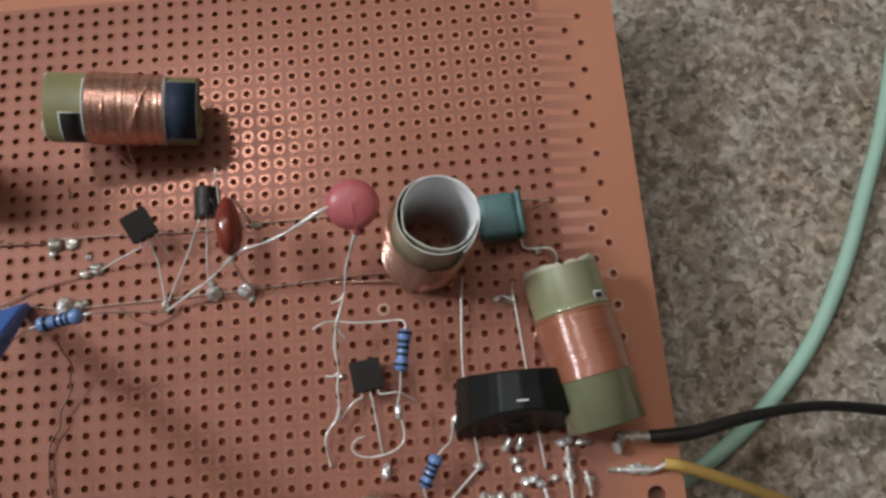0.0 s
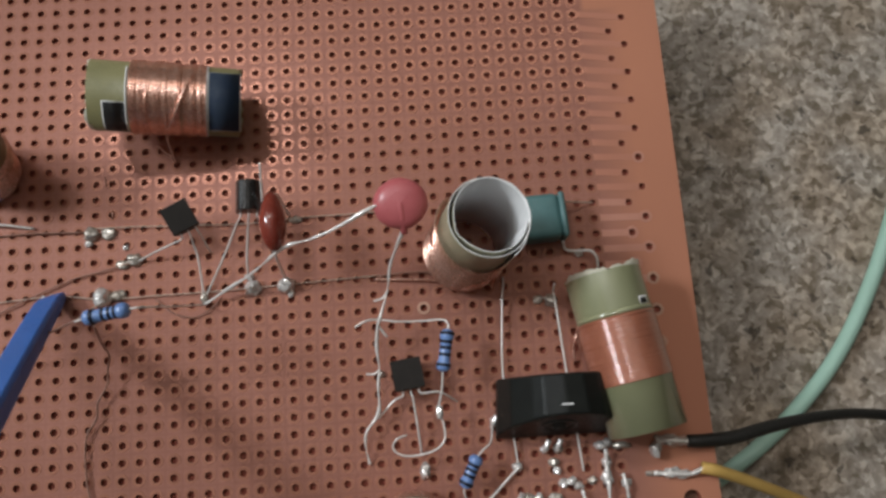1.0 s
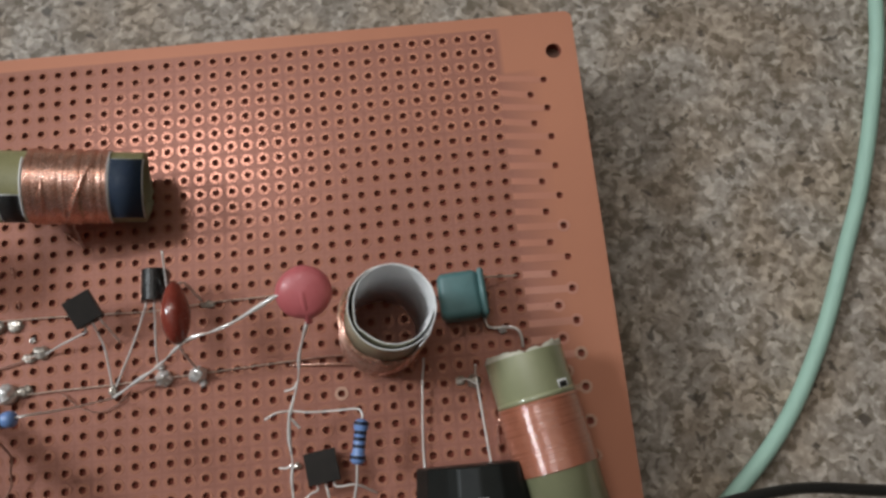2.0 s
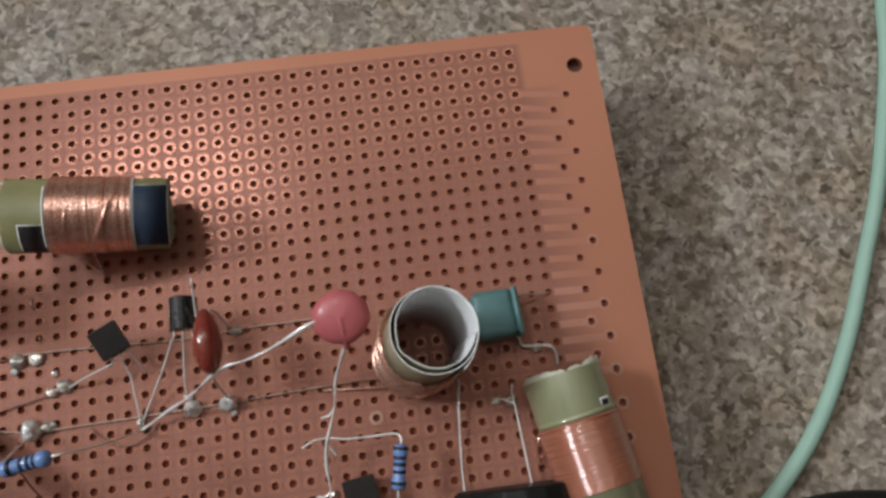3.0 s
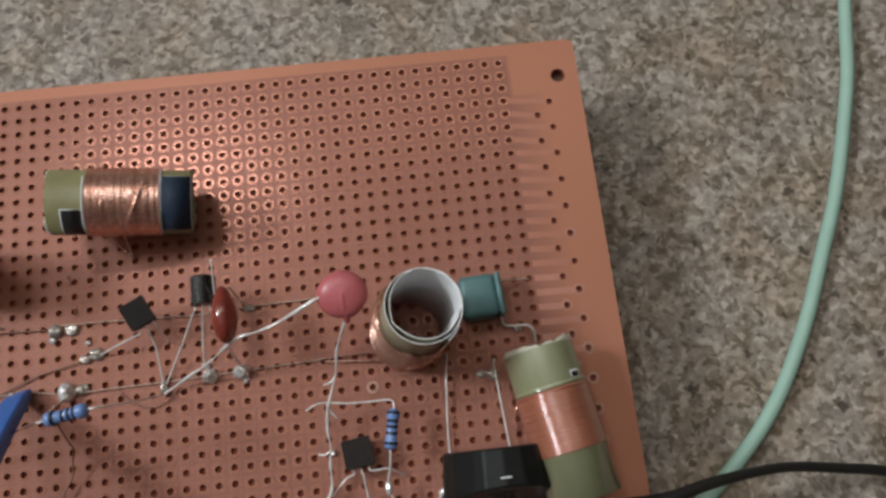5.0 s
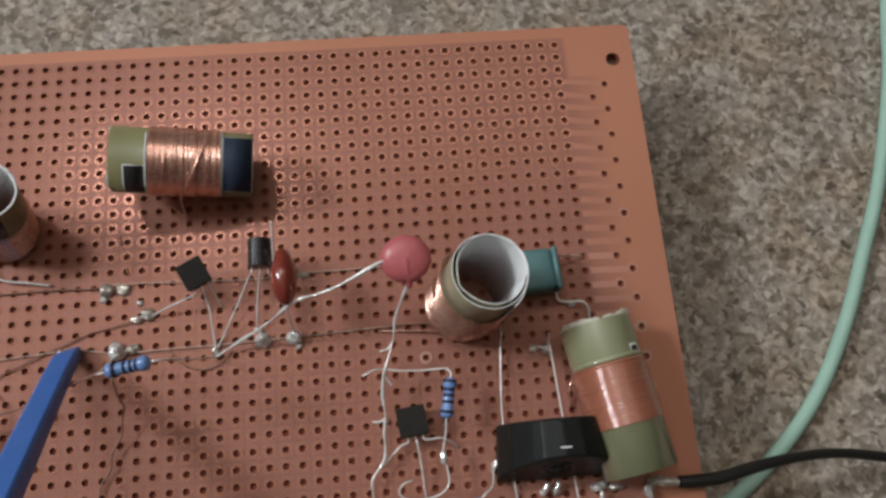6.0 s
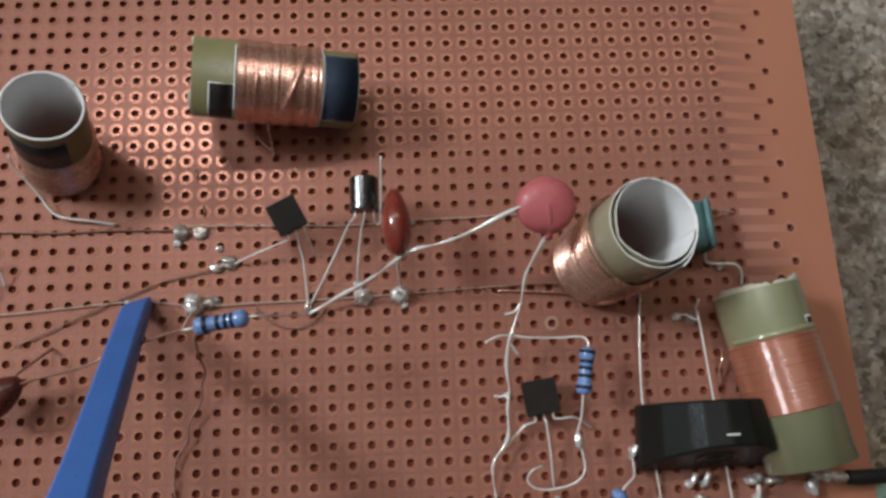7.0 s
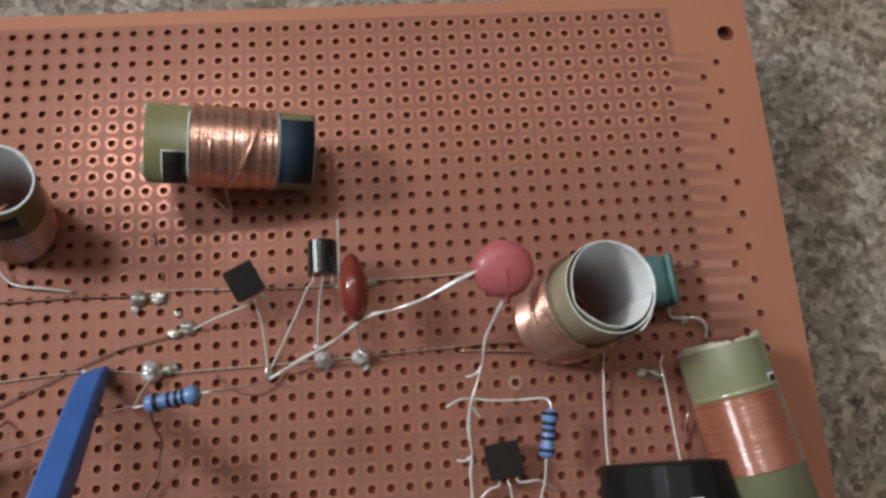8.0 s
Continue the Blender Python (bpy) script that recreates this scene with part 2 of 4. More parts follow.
M_TORN = material("torn_pale_card", (0.66, 0.63, 0.52, 1), 0.7, 0, (0.50, 0.48, 0.36, 1), 900, 0.8, 0.3, 4000)


# ---- mesh helpers (all lengths in millimetres) ----
def mesh(name, verts, faces, mats, smooth=False, index=None):
    me = bpy.data.meshes.new(name)
    me.from_pydata([(x * MM, y * MM, z * MM) for x, y, z in verts], [], faces)
    for m in mats if isinstance(mats, (list, tuple)) else [mats]:
        me.materials.append(m)
    if index:
        me.polygons.foreach_set("material_index", index)
    if smooth:
        me.polygons.foreach_set("use_smooth", [True] * len(me.polygons))
    me.update()
    return me


def thing(name, label, category, group="", at=(0, 0, 0)):
    ob = new(name)
    ob.empty_display_size = 0.002
    ob.location = [v * MM for v in at]
    return tagged(ob, label, category, group)


def part(name, data, mat, parent, label="", smooth=True, index=None):
    """Links (verts, faces), given in the board's millimetres, as one mesh under parent."""
    verts, faces = data
    ob = new(name, mesh(name, verts, faces, mat, smooth, index))
    base, p = Vector((0, 0, 0)), parent
    while p:
        base += p.location
        p = p.parent
    ob.parent = parent
    ob.location = -base
    return tagged(ob, label)


def single(name, data, mat, label, category, group="", smooth=True, kind="", index=None):
    verts, faces = data
    ob = new(name, mesh(name, verts, faces, mat, smooth, index))
    return tagged(ob, label, category, group, kind)


def joined(*datas):
    verts, faces = [], []
    for v, f in datas:
        n = len(verts)
        verts += v
        faces += [tuple(i + n for i in q) for q in f]
    return verts, faces


def spline(pts, steps=6):
    """Points along a smooth line through pts."""
    p = [Vector(q) for q in pts]
    if len(p) < 3:
        return p
    p = [2 * p[0] - p[1]] + p + [2 * p[-1] - p[-2]]
    out = []
    for i in range(1, len(p) - 2):
        for k in range(steps):
            u = k / steps
            a, b, c, d = p[i - 1], p[i], p[i + 1], p[i + 2]
            out.append(0.5 * (2 * b + (c - a) * u + (2 * a - 5 * b + 4 * c - d) * u * u + (3 * b - a - 3 * c + d) * u ** 3))
    return out + [p[-2]]


def tube(pts, radius, sides=8, steps=6, wobble=0.0, seed=0):
    """A round wire along a smooth line; radius a number or a function of 0..1."""
    rnd = random.Random(seed)
    line = spline(pts, steps)
    verts, faces = [], []
    up = Vector((0, 0, 1))
    for i, c in enumerate(line):
        d = (line[min(i + 1, len(line) - 1)] - line[max(i - 1, 0)]).normalized()
        side = d.cross(up)
        if side.length < 0.05:
            side = d.cross(Vector((0, 1, 0)))
        side.normalize()
        top = side.cross(d)
        u = i / (len(line) - 1)
        r = radius(u) if callable(radius) else radius
        r *= 1 + wobble * rnd.uniform(-1, 1)
        for k in range(sides):
            a = 2 * math.pi * k / sides
            verts.append(tuple(c + r * (math.cos(a) * side + math.sin(a) * top)))
    n = len(line)
    for i in range(n - 1):
        for k in range(sides):
            j = (k + 1) % sides
            faces.append((i * sides + k, i * sides + j, (i + 1) * sides + j, (i + 1) * sides + k))
    faces.append(tuple(range(sides - 1, -1, -1)))
    faces.append(tuple((n - 1) * sides + k for k in range(sides)))
    return verts, faces


def frame_of(a, b):
    """Origin a, axis towards b, and two directions across it, the second as far up as it goes."""
    a, b = Vector(a), Vector(b)
    d = (b - a).normalized()
    ref = Vector((0, 0, 1)) if abs(d.z) < 0.8 else Vector((0, 1, 0))
    x = ref.cross(d).normalized()
    return a, d, x, d.cross(x)


def lathe(a, b, profile, sides=32, start=0.0, sweep=360.0, closed_ends=False):
    """Profile of (distance along a-b, radius) turned round the axis; angle 0 is across it, 90 as far up as it goes."""
    o, d, x, y = frame_of(a, b)
    verts, faces = [], []
    full = abs(sweep) >= 359.9
    n = sides if full else sides + 1
    for s, r in profile:
        for k in range(n):
            t = radians(start + sweep * k / sides)
            verts.append(tuple(o + d * s + r * (math.cos(t) * x + math.sin(t) * y)))
    for i in range(len(profile) - 1):
        for k in range(sides):
            j = (k + 1) % n
            faces.append((i * n + k, i * n + j, (i + 1) * n + j, (i + 1) * n + k))
    if closed_ends:
        faces.append(tuple(range(n - 1, -1, -1)))
        faces.append(tuple((len(profile) - 1) * n + k for k in range(n)))
    return verts, faces


def rolled_sheet(a, b, r_out, turns, step, thick, sides=40, start=0.0, ragged=0.0, seed=0, torn=False, drift=(0.0, 0.0), kink=None):
    """A sheet rolled into a tube: a spiral of that many turns that narrows by step each turn after the first, its inner turns
    lying drift[1] off towards the angle drift[0], with a crease at the angle kink. Returns verts, faces and a material index (0 outside, 1 paper)."""
    rnd = random.Random(seed)
    o, d, x, y = frame_of(a, b)
    length = (Vector(b) - Vector(a)).length
    n = int(sides * turns)
    verts, faces, index = [], [], []
    da = radians(drift[0])
    for i in range(n + 1):
        t = radians(start) + 2 * math.pi * i / sides
        inward = max(0.0, i / sides - 0.85)
        r = r_out - 1.2 * step * inward + 0.03 * math.sin(2.3 * t)
        u = min(1.0, inward / 0.5)
        if kink is not None:
            r += 0.32 * u * math.exp(-((math.degrees(t) - kink + 180) % 360 - 180) ** 2 / 130.0)
        if torn is False and i < 4 and drift[1]:
            r += 0.12 * (4 - i)
        e = length + ragged * (0.5 * math.sin(3 * t) + rnd.uniform(-0.5, 0.5))
        for rr, s in ((r, 0), (r, length - 0.45), (r, e), (r - thick, e), (r - thick, length - 0.45), (r - thick, 0)):
            off = drift[1] * u * (0.25 + 0.75 * s / length)
            verts.append(tuple(o + d * s + (rr * math.cos(t) + off * math.cos(da)) * x + (rr * math.sin(t) + off * math.sin(da)) * y))
    for i in range(n):
        p, q = 6 * i, 6 * i + 6
        for k in range(6):
            j = (k + 1) % 6
            faces.append((p + k, q + k, q + j, p + j))
            index.append(0 if k < (1 if torn else 2) else 1)
    for p in (0, 6 * n):
        faces.append((p, p + 1, p + 2, p + 3, p + 4, p + 5))
        index.append(1)
    return verts, faces, index


def winding_profile(s0, s1, r, wire, bumps=6, seed=0, loose=1.0):
    rnd = random.Random(seed)
    prof = [(s0, r - 0.05)]
    count = int((s1 - s0) / wire)
    for i in range(count):
        lift = rnd.uniform(-0.09, 0.09) - (0.22 if rnd.random() < 0.1 else 0)
        lift *= loose
        for k in range(bumps):
            u = k / bumps
            prof.append((s0 + (i + u) * wire, r + 0.13 + lift + 0.5 * loose * wire * math.sin(math.pi * u)))
    prof.append((s1, r - 0.05))
    return prof


def blob(c, rx, ry, rz, seed=0, rough=0.18, sub=3):
    """A lump of solder, flat below, with an uneven skin."""
    bm = bmesh.new()
    bmesh.ops.create_icosphere(bm, subdivisions=sub, radius=1)
    off = Vector((seed * 3.7, seed * 1.3, seed * 2.1))
    verts = []
    for v in bm.verts:
        k = 1 + rough * noise.noise(v.co * 1.7 + off) + 0.4 * rough * noise.noise(v.co * 4 + off)
        verts.append((c[0] + rx * v.co.x * k, c[1] + ry * v.co.y * k, max(c[2] + rz * v.co.z * k, 0.03)))
    faces = [tuple(w.index for w in f.verts) for f in bm.faces]
    bm.free()
    return verts, faces


def box(x0, x1, y0, y1, z0, z1):
    v = [(x, y, z) for x in (x0, x1) for y in (y0, y1) for z in (z0, z1)]
    return v, [(0, 1, 3, 2), (4, 6, 7, 5), (0, 4, 5, 1), (2, 3, 7, 6), (0, 2, 6, 4), (1, 5, 7, 3)]


def bevelled(data, width, segments=3):
    bm = bmesh.new()
    vs = [bm.verts.new(v) for v in data[0]]
    for f in data[1]:
        bm.faces.new([vs[i] for i in f])
    bmesh.ops.recalc_face_normals(bm, faces=bm.faces)
    bmesh.ops.bevel(bm, geom=list(bm.edges), offset=width, segments=segments, profile=0.5, affect="EDGES")
    bm.verts.index_update()
    out = [tuple(v.co) for v in bm.verts], [tuple(v.index for v in f.verts) for f in bm.faces]
    bm.free()
    return out


def moved(data, m):
    return [tuple(m @ Vector(v)) for v in data[0]], data[1]


# ---- the kitchen round the worktop ----
TOP = -17.3
X_W, Y_N, X_E, Y_S, Z_F, Z_C = -1100, 450, 3200, -3200, -920, 1600


def opening_pieces(u0, u1, a0, a1, z0, z1, place):
    """A wall from u0 to u1 with an opening from a0 to a1; place(u0, u1, z0, z1) makes one block of it."""
    return joined(place(u0, a0, Z_F, Z_C), place(a1, u1, Z_F, Z_C), place(a0, a1, Z_F, z0), place(a0, a1, z1, Z_C))


def window(name, a0, a1, z0, z1, at, place):
    """A frame with a middle bar, and a sill, set into an opening; place(u0, u1, z0, z1, in, out) makes one block."""
    win = thing(name, "white painted window above the worktop", "window", at=at)
    win["kind"] = "structure"
    mid = (a0 + a1) / 2
    part("window_frame", joined(place(a0, a0 + 30, z0, z1, 80, 130), place(a1 - 30, a1, z0, z1, 80, 130), place(a0 + 30, a1 - 30, z0, z0 + 30, 80, 130),
                                place(a0 + 30, a1 - 30, z1 - 30, z1, 80, 130), place(mid - 12, mid + 12, z0 + 30, z1 - 30, 80, 130)), M_FRAME, win, smooth=False)
    part("window_sill", place(a0, a1, z0 + 1, z0 + 16, -2, 80), M_FRAME, win, smooth=False)


def wall_west():
    a0, a1, z0, z1 = 125, 435, 765, 1135
    single("wall_west", opening_pieces(Y_S - 180, Y_N, a0, a1, z0, z1, lambda u0, u1, w0, w1: box(X_W - 180, X_W, u0, u1, w0, w1)), M_WALL, "brown plaster wall at the worktop's end", "wall", kind="structure", smooth=False)
    window("window_1", a0, a1, z0, z1, (X_W - 90, 280, z0), lambda u0, u1, w0, w1, p, q: box(X_W - q, X_W - p, u0, u1, w0, w1))


def wall_north():
    # opening made wider than the bright pane to take the added fill lamp
    a0, a1, z0, z1 = -545, 520, 680, 1300
    single("wall_north", opening_pieces(X_W - 180, X_E + 180, a0, a1, z0, z1, lambda u0, u1, w0, w1: box(u0, u1, Y_N, Y_N + 180, w0, w1)), M_WALL, "brown plaster wall behind the worktop", "wall", kind="structure", smooth=False)
    window("window_2", a0, a1, z0, z1, (-12, Y_N + 90, z0), lambda u0, u1, w0, w1, p, q: box(u0, u1, Y_N + p, Y_N + q, w0, w1))


wall_west()
wall_north()
single("wall_south", box(X_W, X_E + 180, Y_S - 180, Y_S, Z_F, Z_C), M_WALL, "brown plaster wall", "wall", kind="structure", smooth=False)
single("wall_east", box(X_E, X_E + 180, Y_S, Y_N, Z_F, Z_C), M_WALL, "brown plaster wall", "wall", kind="structure", smooth=False)
single("floor", box(X_W - 180, X_E + 180, Y_S - 180, Y_N + 180, Z_F - 60, Z_F - 1), M_FLOOR, "brown vinyl floor", "floor", kind="structure", smooth=False)
single("ceiling", box(X_W - 180, X_E + 180, Y_S - 180, Y_N + 180, Z_C + 1, Z_C + 90), M_CEIL, "grey painted ceiling", "ceiling", kind="structure", smooth=False)
single("worktop", bevelled(box(X_W + 2, 1600, -190, Y_N - 2, TOP - 38, TOP), 4), M_GRANITE, "speckled grey-brown granite worktop", "worktop", kind="structure", smooth=False)
single("base_cabinet", bevelled(box(X_W + 2, 1580, -160, Y_N - 2, Z_F, TOP - 38), 3), M_FRAME, "white kitchen base cabinet under the worktop", "cabinet", smooth=False)


# ---- the perforated board ----
COLS, ROWS_N = 55, 36
X_R, X_L, Y_T, Y_B, THICK = 14.25, -151.0, 3.6, -93.6, 1.6
HOLE_R = 0.56
CORNER = 1.3


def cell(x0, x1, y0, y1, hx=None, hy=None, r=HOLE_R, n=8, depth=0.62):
    """A rectangle of the board with a round drilled hole, given an added floor part way down to lighten its shade (or
    none); open below where depth is the board's.
    """
    if hx is None:
        v = [(x, y, z) for z in (0, -THICK) for x, y in ((x0, y0), (x1, y0), (x1, y1), (x0, y1))]
        return v, [(0, 1, 2, 3), (7, 6, 5, 4)], [0, 0]
    angles = {round(2 * math.pi * (k + 0.5) / n, 6) for k in range(n)}
    for cx, cy in ((x0, y0), (x1, y0), (x1, y1), (x0, y1)):
        angles.add(round(math.atan2(cy - hy, cx - hx) % (2 * math.pi), 6))
    angles = sorted(angles)
    angles = [a for i, a in enumerate(angles) if i == 0 or a - angles[i - 1] > 1e-4]
    v, f = [], []
    for a in angles:
        c, s = math.cos(a), math.sin(a)
        k = min((x1 - hx) / c if c > 1e-9 else (x0 - hx) / c if c < -1e-9 else 1e9, (y1 - hy) / s if s > 1e-9 else (y0 - hy) / s if s < -1e-9 else 1e9)
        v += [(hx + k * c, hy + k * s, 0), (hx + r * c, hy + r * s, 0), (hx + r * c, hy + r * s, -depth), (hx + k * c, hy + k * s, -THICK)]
    m = len(angles)
    for i in range(m):
        p, q = 4 * i, 4 * ((i + 1) % m)
        f += [(p, q, q + 1, p + 1), (p + 1, q + 1, q + 2, p + 2)]
    if depth >= THICK:
        f += [(4 * i + 2, 4 * ((i + 1) % m) + 2, 4 * ((i + 1) % m) + 3, 4 * i + 3) for i in range(m)]
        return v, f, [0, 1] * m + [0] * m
    # added brown floor keeps the hole's shade from rendering too dark
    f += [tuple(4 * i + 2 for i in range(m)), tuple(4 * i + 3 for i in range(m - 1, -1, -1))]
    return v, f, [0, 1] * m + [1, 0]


EDGE_HOLES = [(8.2 if k % 2 == 0 else 5.75, -8.5 - 2.49 * k, k) for k in range(30) if k < 20 or k % 2 == 0]


def plate():
    verts, faces, index = [], [], []

    def put(d):
        n = len(verts)
        index.extend(d[2])
        verts.extend(d[0])
        faces.extend([tuple(i + n for i in q) for q in d[1]])

    h = PITCH / 2
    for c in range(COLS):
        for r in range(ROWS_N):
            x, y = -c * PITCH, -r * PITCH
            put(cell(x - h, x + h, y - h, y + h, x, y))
    gx0, gx1, gy0, gy1 = -(COLS - 0.5) * PITCH, h, -(ROWS_N - 0.5) * PITCH, h
    arc = [(X_R - CORNER + CORNER * math.cos(u), Y_T - CORNER + CORNER * math.sin(u)) for u in (math.pi / 2 * k / 6 for k in range(7))]
    put(cell(X_L, X_R - CORNER, gy1, Y_T))
    flat = [(X_R - CORNER, gy1), (X_R, gy1)] + arc
    m = len(flat)
    put(([(x, y, z) for z in (0, -THICK) for x, y in flat], [tuple(range(m)), tuple(range(2 * m - 1, m - 1, -1))], [0, 0]))
    put(cell(X_L, X_R, Y_B, gy0))
    put(cell(X_L, gx0, gy0, gy1))
    y_a = -8.5 + 1.245
    put(cell(gx1, X_R, y_a, gy1, 10.5, -3.5, 1.3, 24, THICK))
    y_b = y_a - 2.49 * 30
    put(cell(gx1, X_R, gy0, y_b, 10.0, -86.6, 1.3, 24, THICK))
    holes = {k: x for x, y, k in EDGE_HOLES}
    for k in range(30):
        y1, y0 = y_a - 2.49 * k, y_a - 2.49 * (k + 1)
        put(cell(gx1, 4.5, y0, y1))
        put(cell(4.5, 7.0, y0, y1, *((5.75, (y0 + y1) / 2) if holes.get(k) == 5.75 else ())))
        put(cell(7.0, 9.4, y0, y1, *((8.2, (y0 + y1) / 2) if holes.get(k) == 8.2 else ())))
        put(cell(9.4, X_R, y0, y1))
    n = len(verts)
    ring = [(X_L, Y_B), (X_R, Y_B)] + arc + [(X_L, Y_T)]
    m = len(ring)
    verts.extend([(x, y, z) for x, y in ring for z in (0, -THICK)])
    faces.extend([(n + 2 * i, n + 2 * i + 1, n + 2 * ((i + 1) % m) + 1, n + 2 * ((i + 1) % m)) for i in range(m)])
    return verts, faces, index + [1] * m


def pad_data(x, y, r0=0.57, r1=0.98, lift=0.05, n=12):
    v, f = [], []
    for k in range(n):
        c, s = math.cos(2 * math.pi * k / n), math.sin(2 * math.pi * k / n)
        v += [(x + r0 * c, y + r0 * s, lift), (x + r1 * c, y + r1 * s, lift), (x + (r1 + 0.04) * c, y + (r1 + 0.04) * s, -0.01)]
    for k in range(n):
        p, q = 3 * k, 3 * ((k + 1) % n)
        f += [(p, p + 1, q + 1, q), (p + 1, p + 2, q + 2, q + 1)]
    return v, f


board = thing("circuit_board", "copper-brown perforated circuit board on the granite worktop", "circuit board", at=(-68, -45, TOP))
pv, pf, pi = plate()
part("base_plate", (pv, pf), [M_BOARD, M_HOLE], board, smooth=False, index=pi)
for fx, fy in ((10.5, -3.5), (10.0, -86.6), (-146, -3.5), (-146, -86.6)):
    part("standoff", lathe((fx, fy, TOP), (fx, fy, -THICK - 0.02), [(0, 2.4), (-TOP - THICK - 0.02, 2.4)], 12, closed_ends=True), M_SPACER, board, "brown spacer under the board", smooth=False)
for x, y, k in EDGE_HOLES:
    if k < 20:
        w = 0.55
        d = box(0.9, x - 0.45, -w, w, -0.02, 0.045)
        y_l = -PITCH * min(range(36), key=lambda q: abs(q * PITCH + y))
        v = [(px, y_l + (y - y_l) * (px - 0.9) / (x - 1.35) + py, pz) for px, py, pz in d[0]]
        part("edge_trace", (v, d[1]), M_TRACE if k >= 13 else M_TRACE_OLD, board, smooth=False)
    if k >= 14 or k == 10:
        part("edge_pad", pad_data(x, y, 0.57, 1.0, 0.07), M_RING if k >= 18 else M_TRACE, board, smooth=False)
    if k == 20:
        part("edge_trace", box(x - 2.3, x - 0.8, y - 0.42, y + 0.42, -0.02, 0.06), M_RING, board, smooth=False)
# ---- wound coils on paper tubes ----
def paper_tube(parent, a, b, r, outer, turns=1.15, step=0.45, start=0.0, ragged=0.25, seed=1, thick=0.3, torn=False, inner=None, drift=(0.0, 0.0), kink=None):
    v, f, idx = rolled_sheet(a, b, r, turns, step, thick, 44, start, ragged, seed, torn, drift, kink)
    return part("tube", (v, f), [outer, inner or M_PAPER], parent, "rolled card tube, pale inside", index=idx)


def windings(parent, a, b, r, s0, s1, wire, mat, seed, loose=1.0):
    return part("winding", lathe(a, b, winding_profile(s0, s1, r, wire, 6, seed, loose), 44), mat, parent, "tight turns of bare copper wire")


def print_patch(parent, name, a, b, r, s0, s1, start, sweep, mat, border):
    """A printed field on the tube with a thin white edge."""
    w = border / r * 57.3
    edge = part(name, lathe(a, b, [(s0 - border, r - 0.1), (s0 - border, r + 0.05), (s1 + border, r + 0.05), (s1 + border, r - 0.1)], 20, start - w, sweep + 2 * w), M_PAPER, parent, "printed patch with a white edge")
    part("print", lathe(a, b, [(s0, r), (s0, r + 0.1), (s1, r + 0.1), (s1, r)], 20, start, sweep), mat, edge)


def strand(parent, pts, r=0.16, mat=M_WINDING, name="loose_strand", label=""):
    return part(name, tube(pts, r, 6, 6), mat, parent, label)


def along(a, b, s, r, deg):
    o, d, x, y = frame_of(a, b)
    t = radians(deg)
    return tuple(o + d * s + r * (math.cos(t) * x + math.sin(t) * y))


# the coil that lies across the board
a, b = (-75.3, -22.4, 10.5), (-54.5, -22.9, 5.6)
coil = thing("wire_coil", "copper wire coil on an olive card tube lying over the board", "coil", "wire coils", (-65.5, -22, 0))
paper_tube(coil, a, b, 5.2, M_OLIVE, 1.2, 0.3, 200, 0.4, 3, inner=M_OLIVE_PALE)
windings(coil, a, b, 5.26, 5.6, 16.5, 0.33, M_WINDING, 5)
print_patch(coil, "navy_patch", a, b, 5.21, 16.85, 21.3, 58, 108, M_NAVY, 0.11)
print_patch(coil, "black_patch", a, b, 5.21, 2.2, 5.2, 122, 62, M_BLACKPRINT, 0.14)
strand(coil, [along(a, b, 11.6 + 2.6 * u, 5.68, 150 - 75 * u) for u in (0, 0.25, 0.5, 0.75, 1)], 0.22)
strand(coil, [along(a, b, 11.0 + 3.4 * u, 5.66, 165 - 95 * u) for u in (0, 0.25, 0.5, 0.75, 1)], 0.2)
strand(coil, [along(a, b, 7.6 + 0.7 * u, 5.57, 190 - 130 * u) for u in (0, 0.3, 0.6, 1)])
part("card_edge", lathe(a, b, [(16.55, 5.15), (16.55, 5.4), (16.67, 5.4), (16.67, 5.15)], 30, 20, 170), M_PAPER, coil)
part("card_edge", lathe(a, b, [(5.25, 5.15), (5.25, 5.5), (5.45, 5.5), (5.45, 5.15)], 30, 60, 100), M_PAPER, coil)
axis = (Vector(b) - Vector(a)).normalized()
v, f, idx = rolled_sheet(tuple(Vector(a) + 0.5 * axis), tuple(Vector(a) - 0.02 * axis), 5.17, 1.02, 0.05, 0.25, 60, 80, 0.4, 31)
part("frayed_edge", (v, f), M_TORN, coil, "pale frayed end of the card")
strand(coil, [(-66.6, -25.5, 3.6), (-66.7, -27.2, 2.6), (-66.5, -28.6, 1.4), (-66.3, -30.2, 0.2)], 0.2, M_WINDING, "lead")
strand(coil, [(-68.8, -27.4, 1.4), (-67.6, -28.6, 0.9), (-66.5, -29.4, 0.6)], 0.14, M_WINDING, "lead")

strand(coil, [along(a, b, 6.0, 5.2, 250), (-70.6, -23.5, 3.0), (-70.8, -24.0, 1.4), (-71.0, -24.2, 0.1)], 0.3, M_WINDING, "lead")
strand(coil, [along(a, b, 16.0, 5.2, 265), (-60.2, -23.4, 1.0), (-60.2, -23.6, 0.1)], 0.3, M_WINDING, "lead")

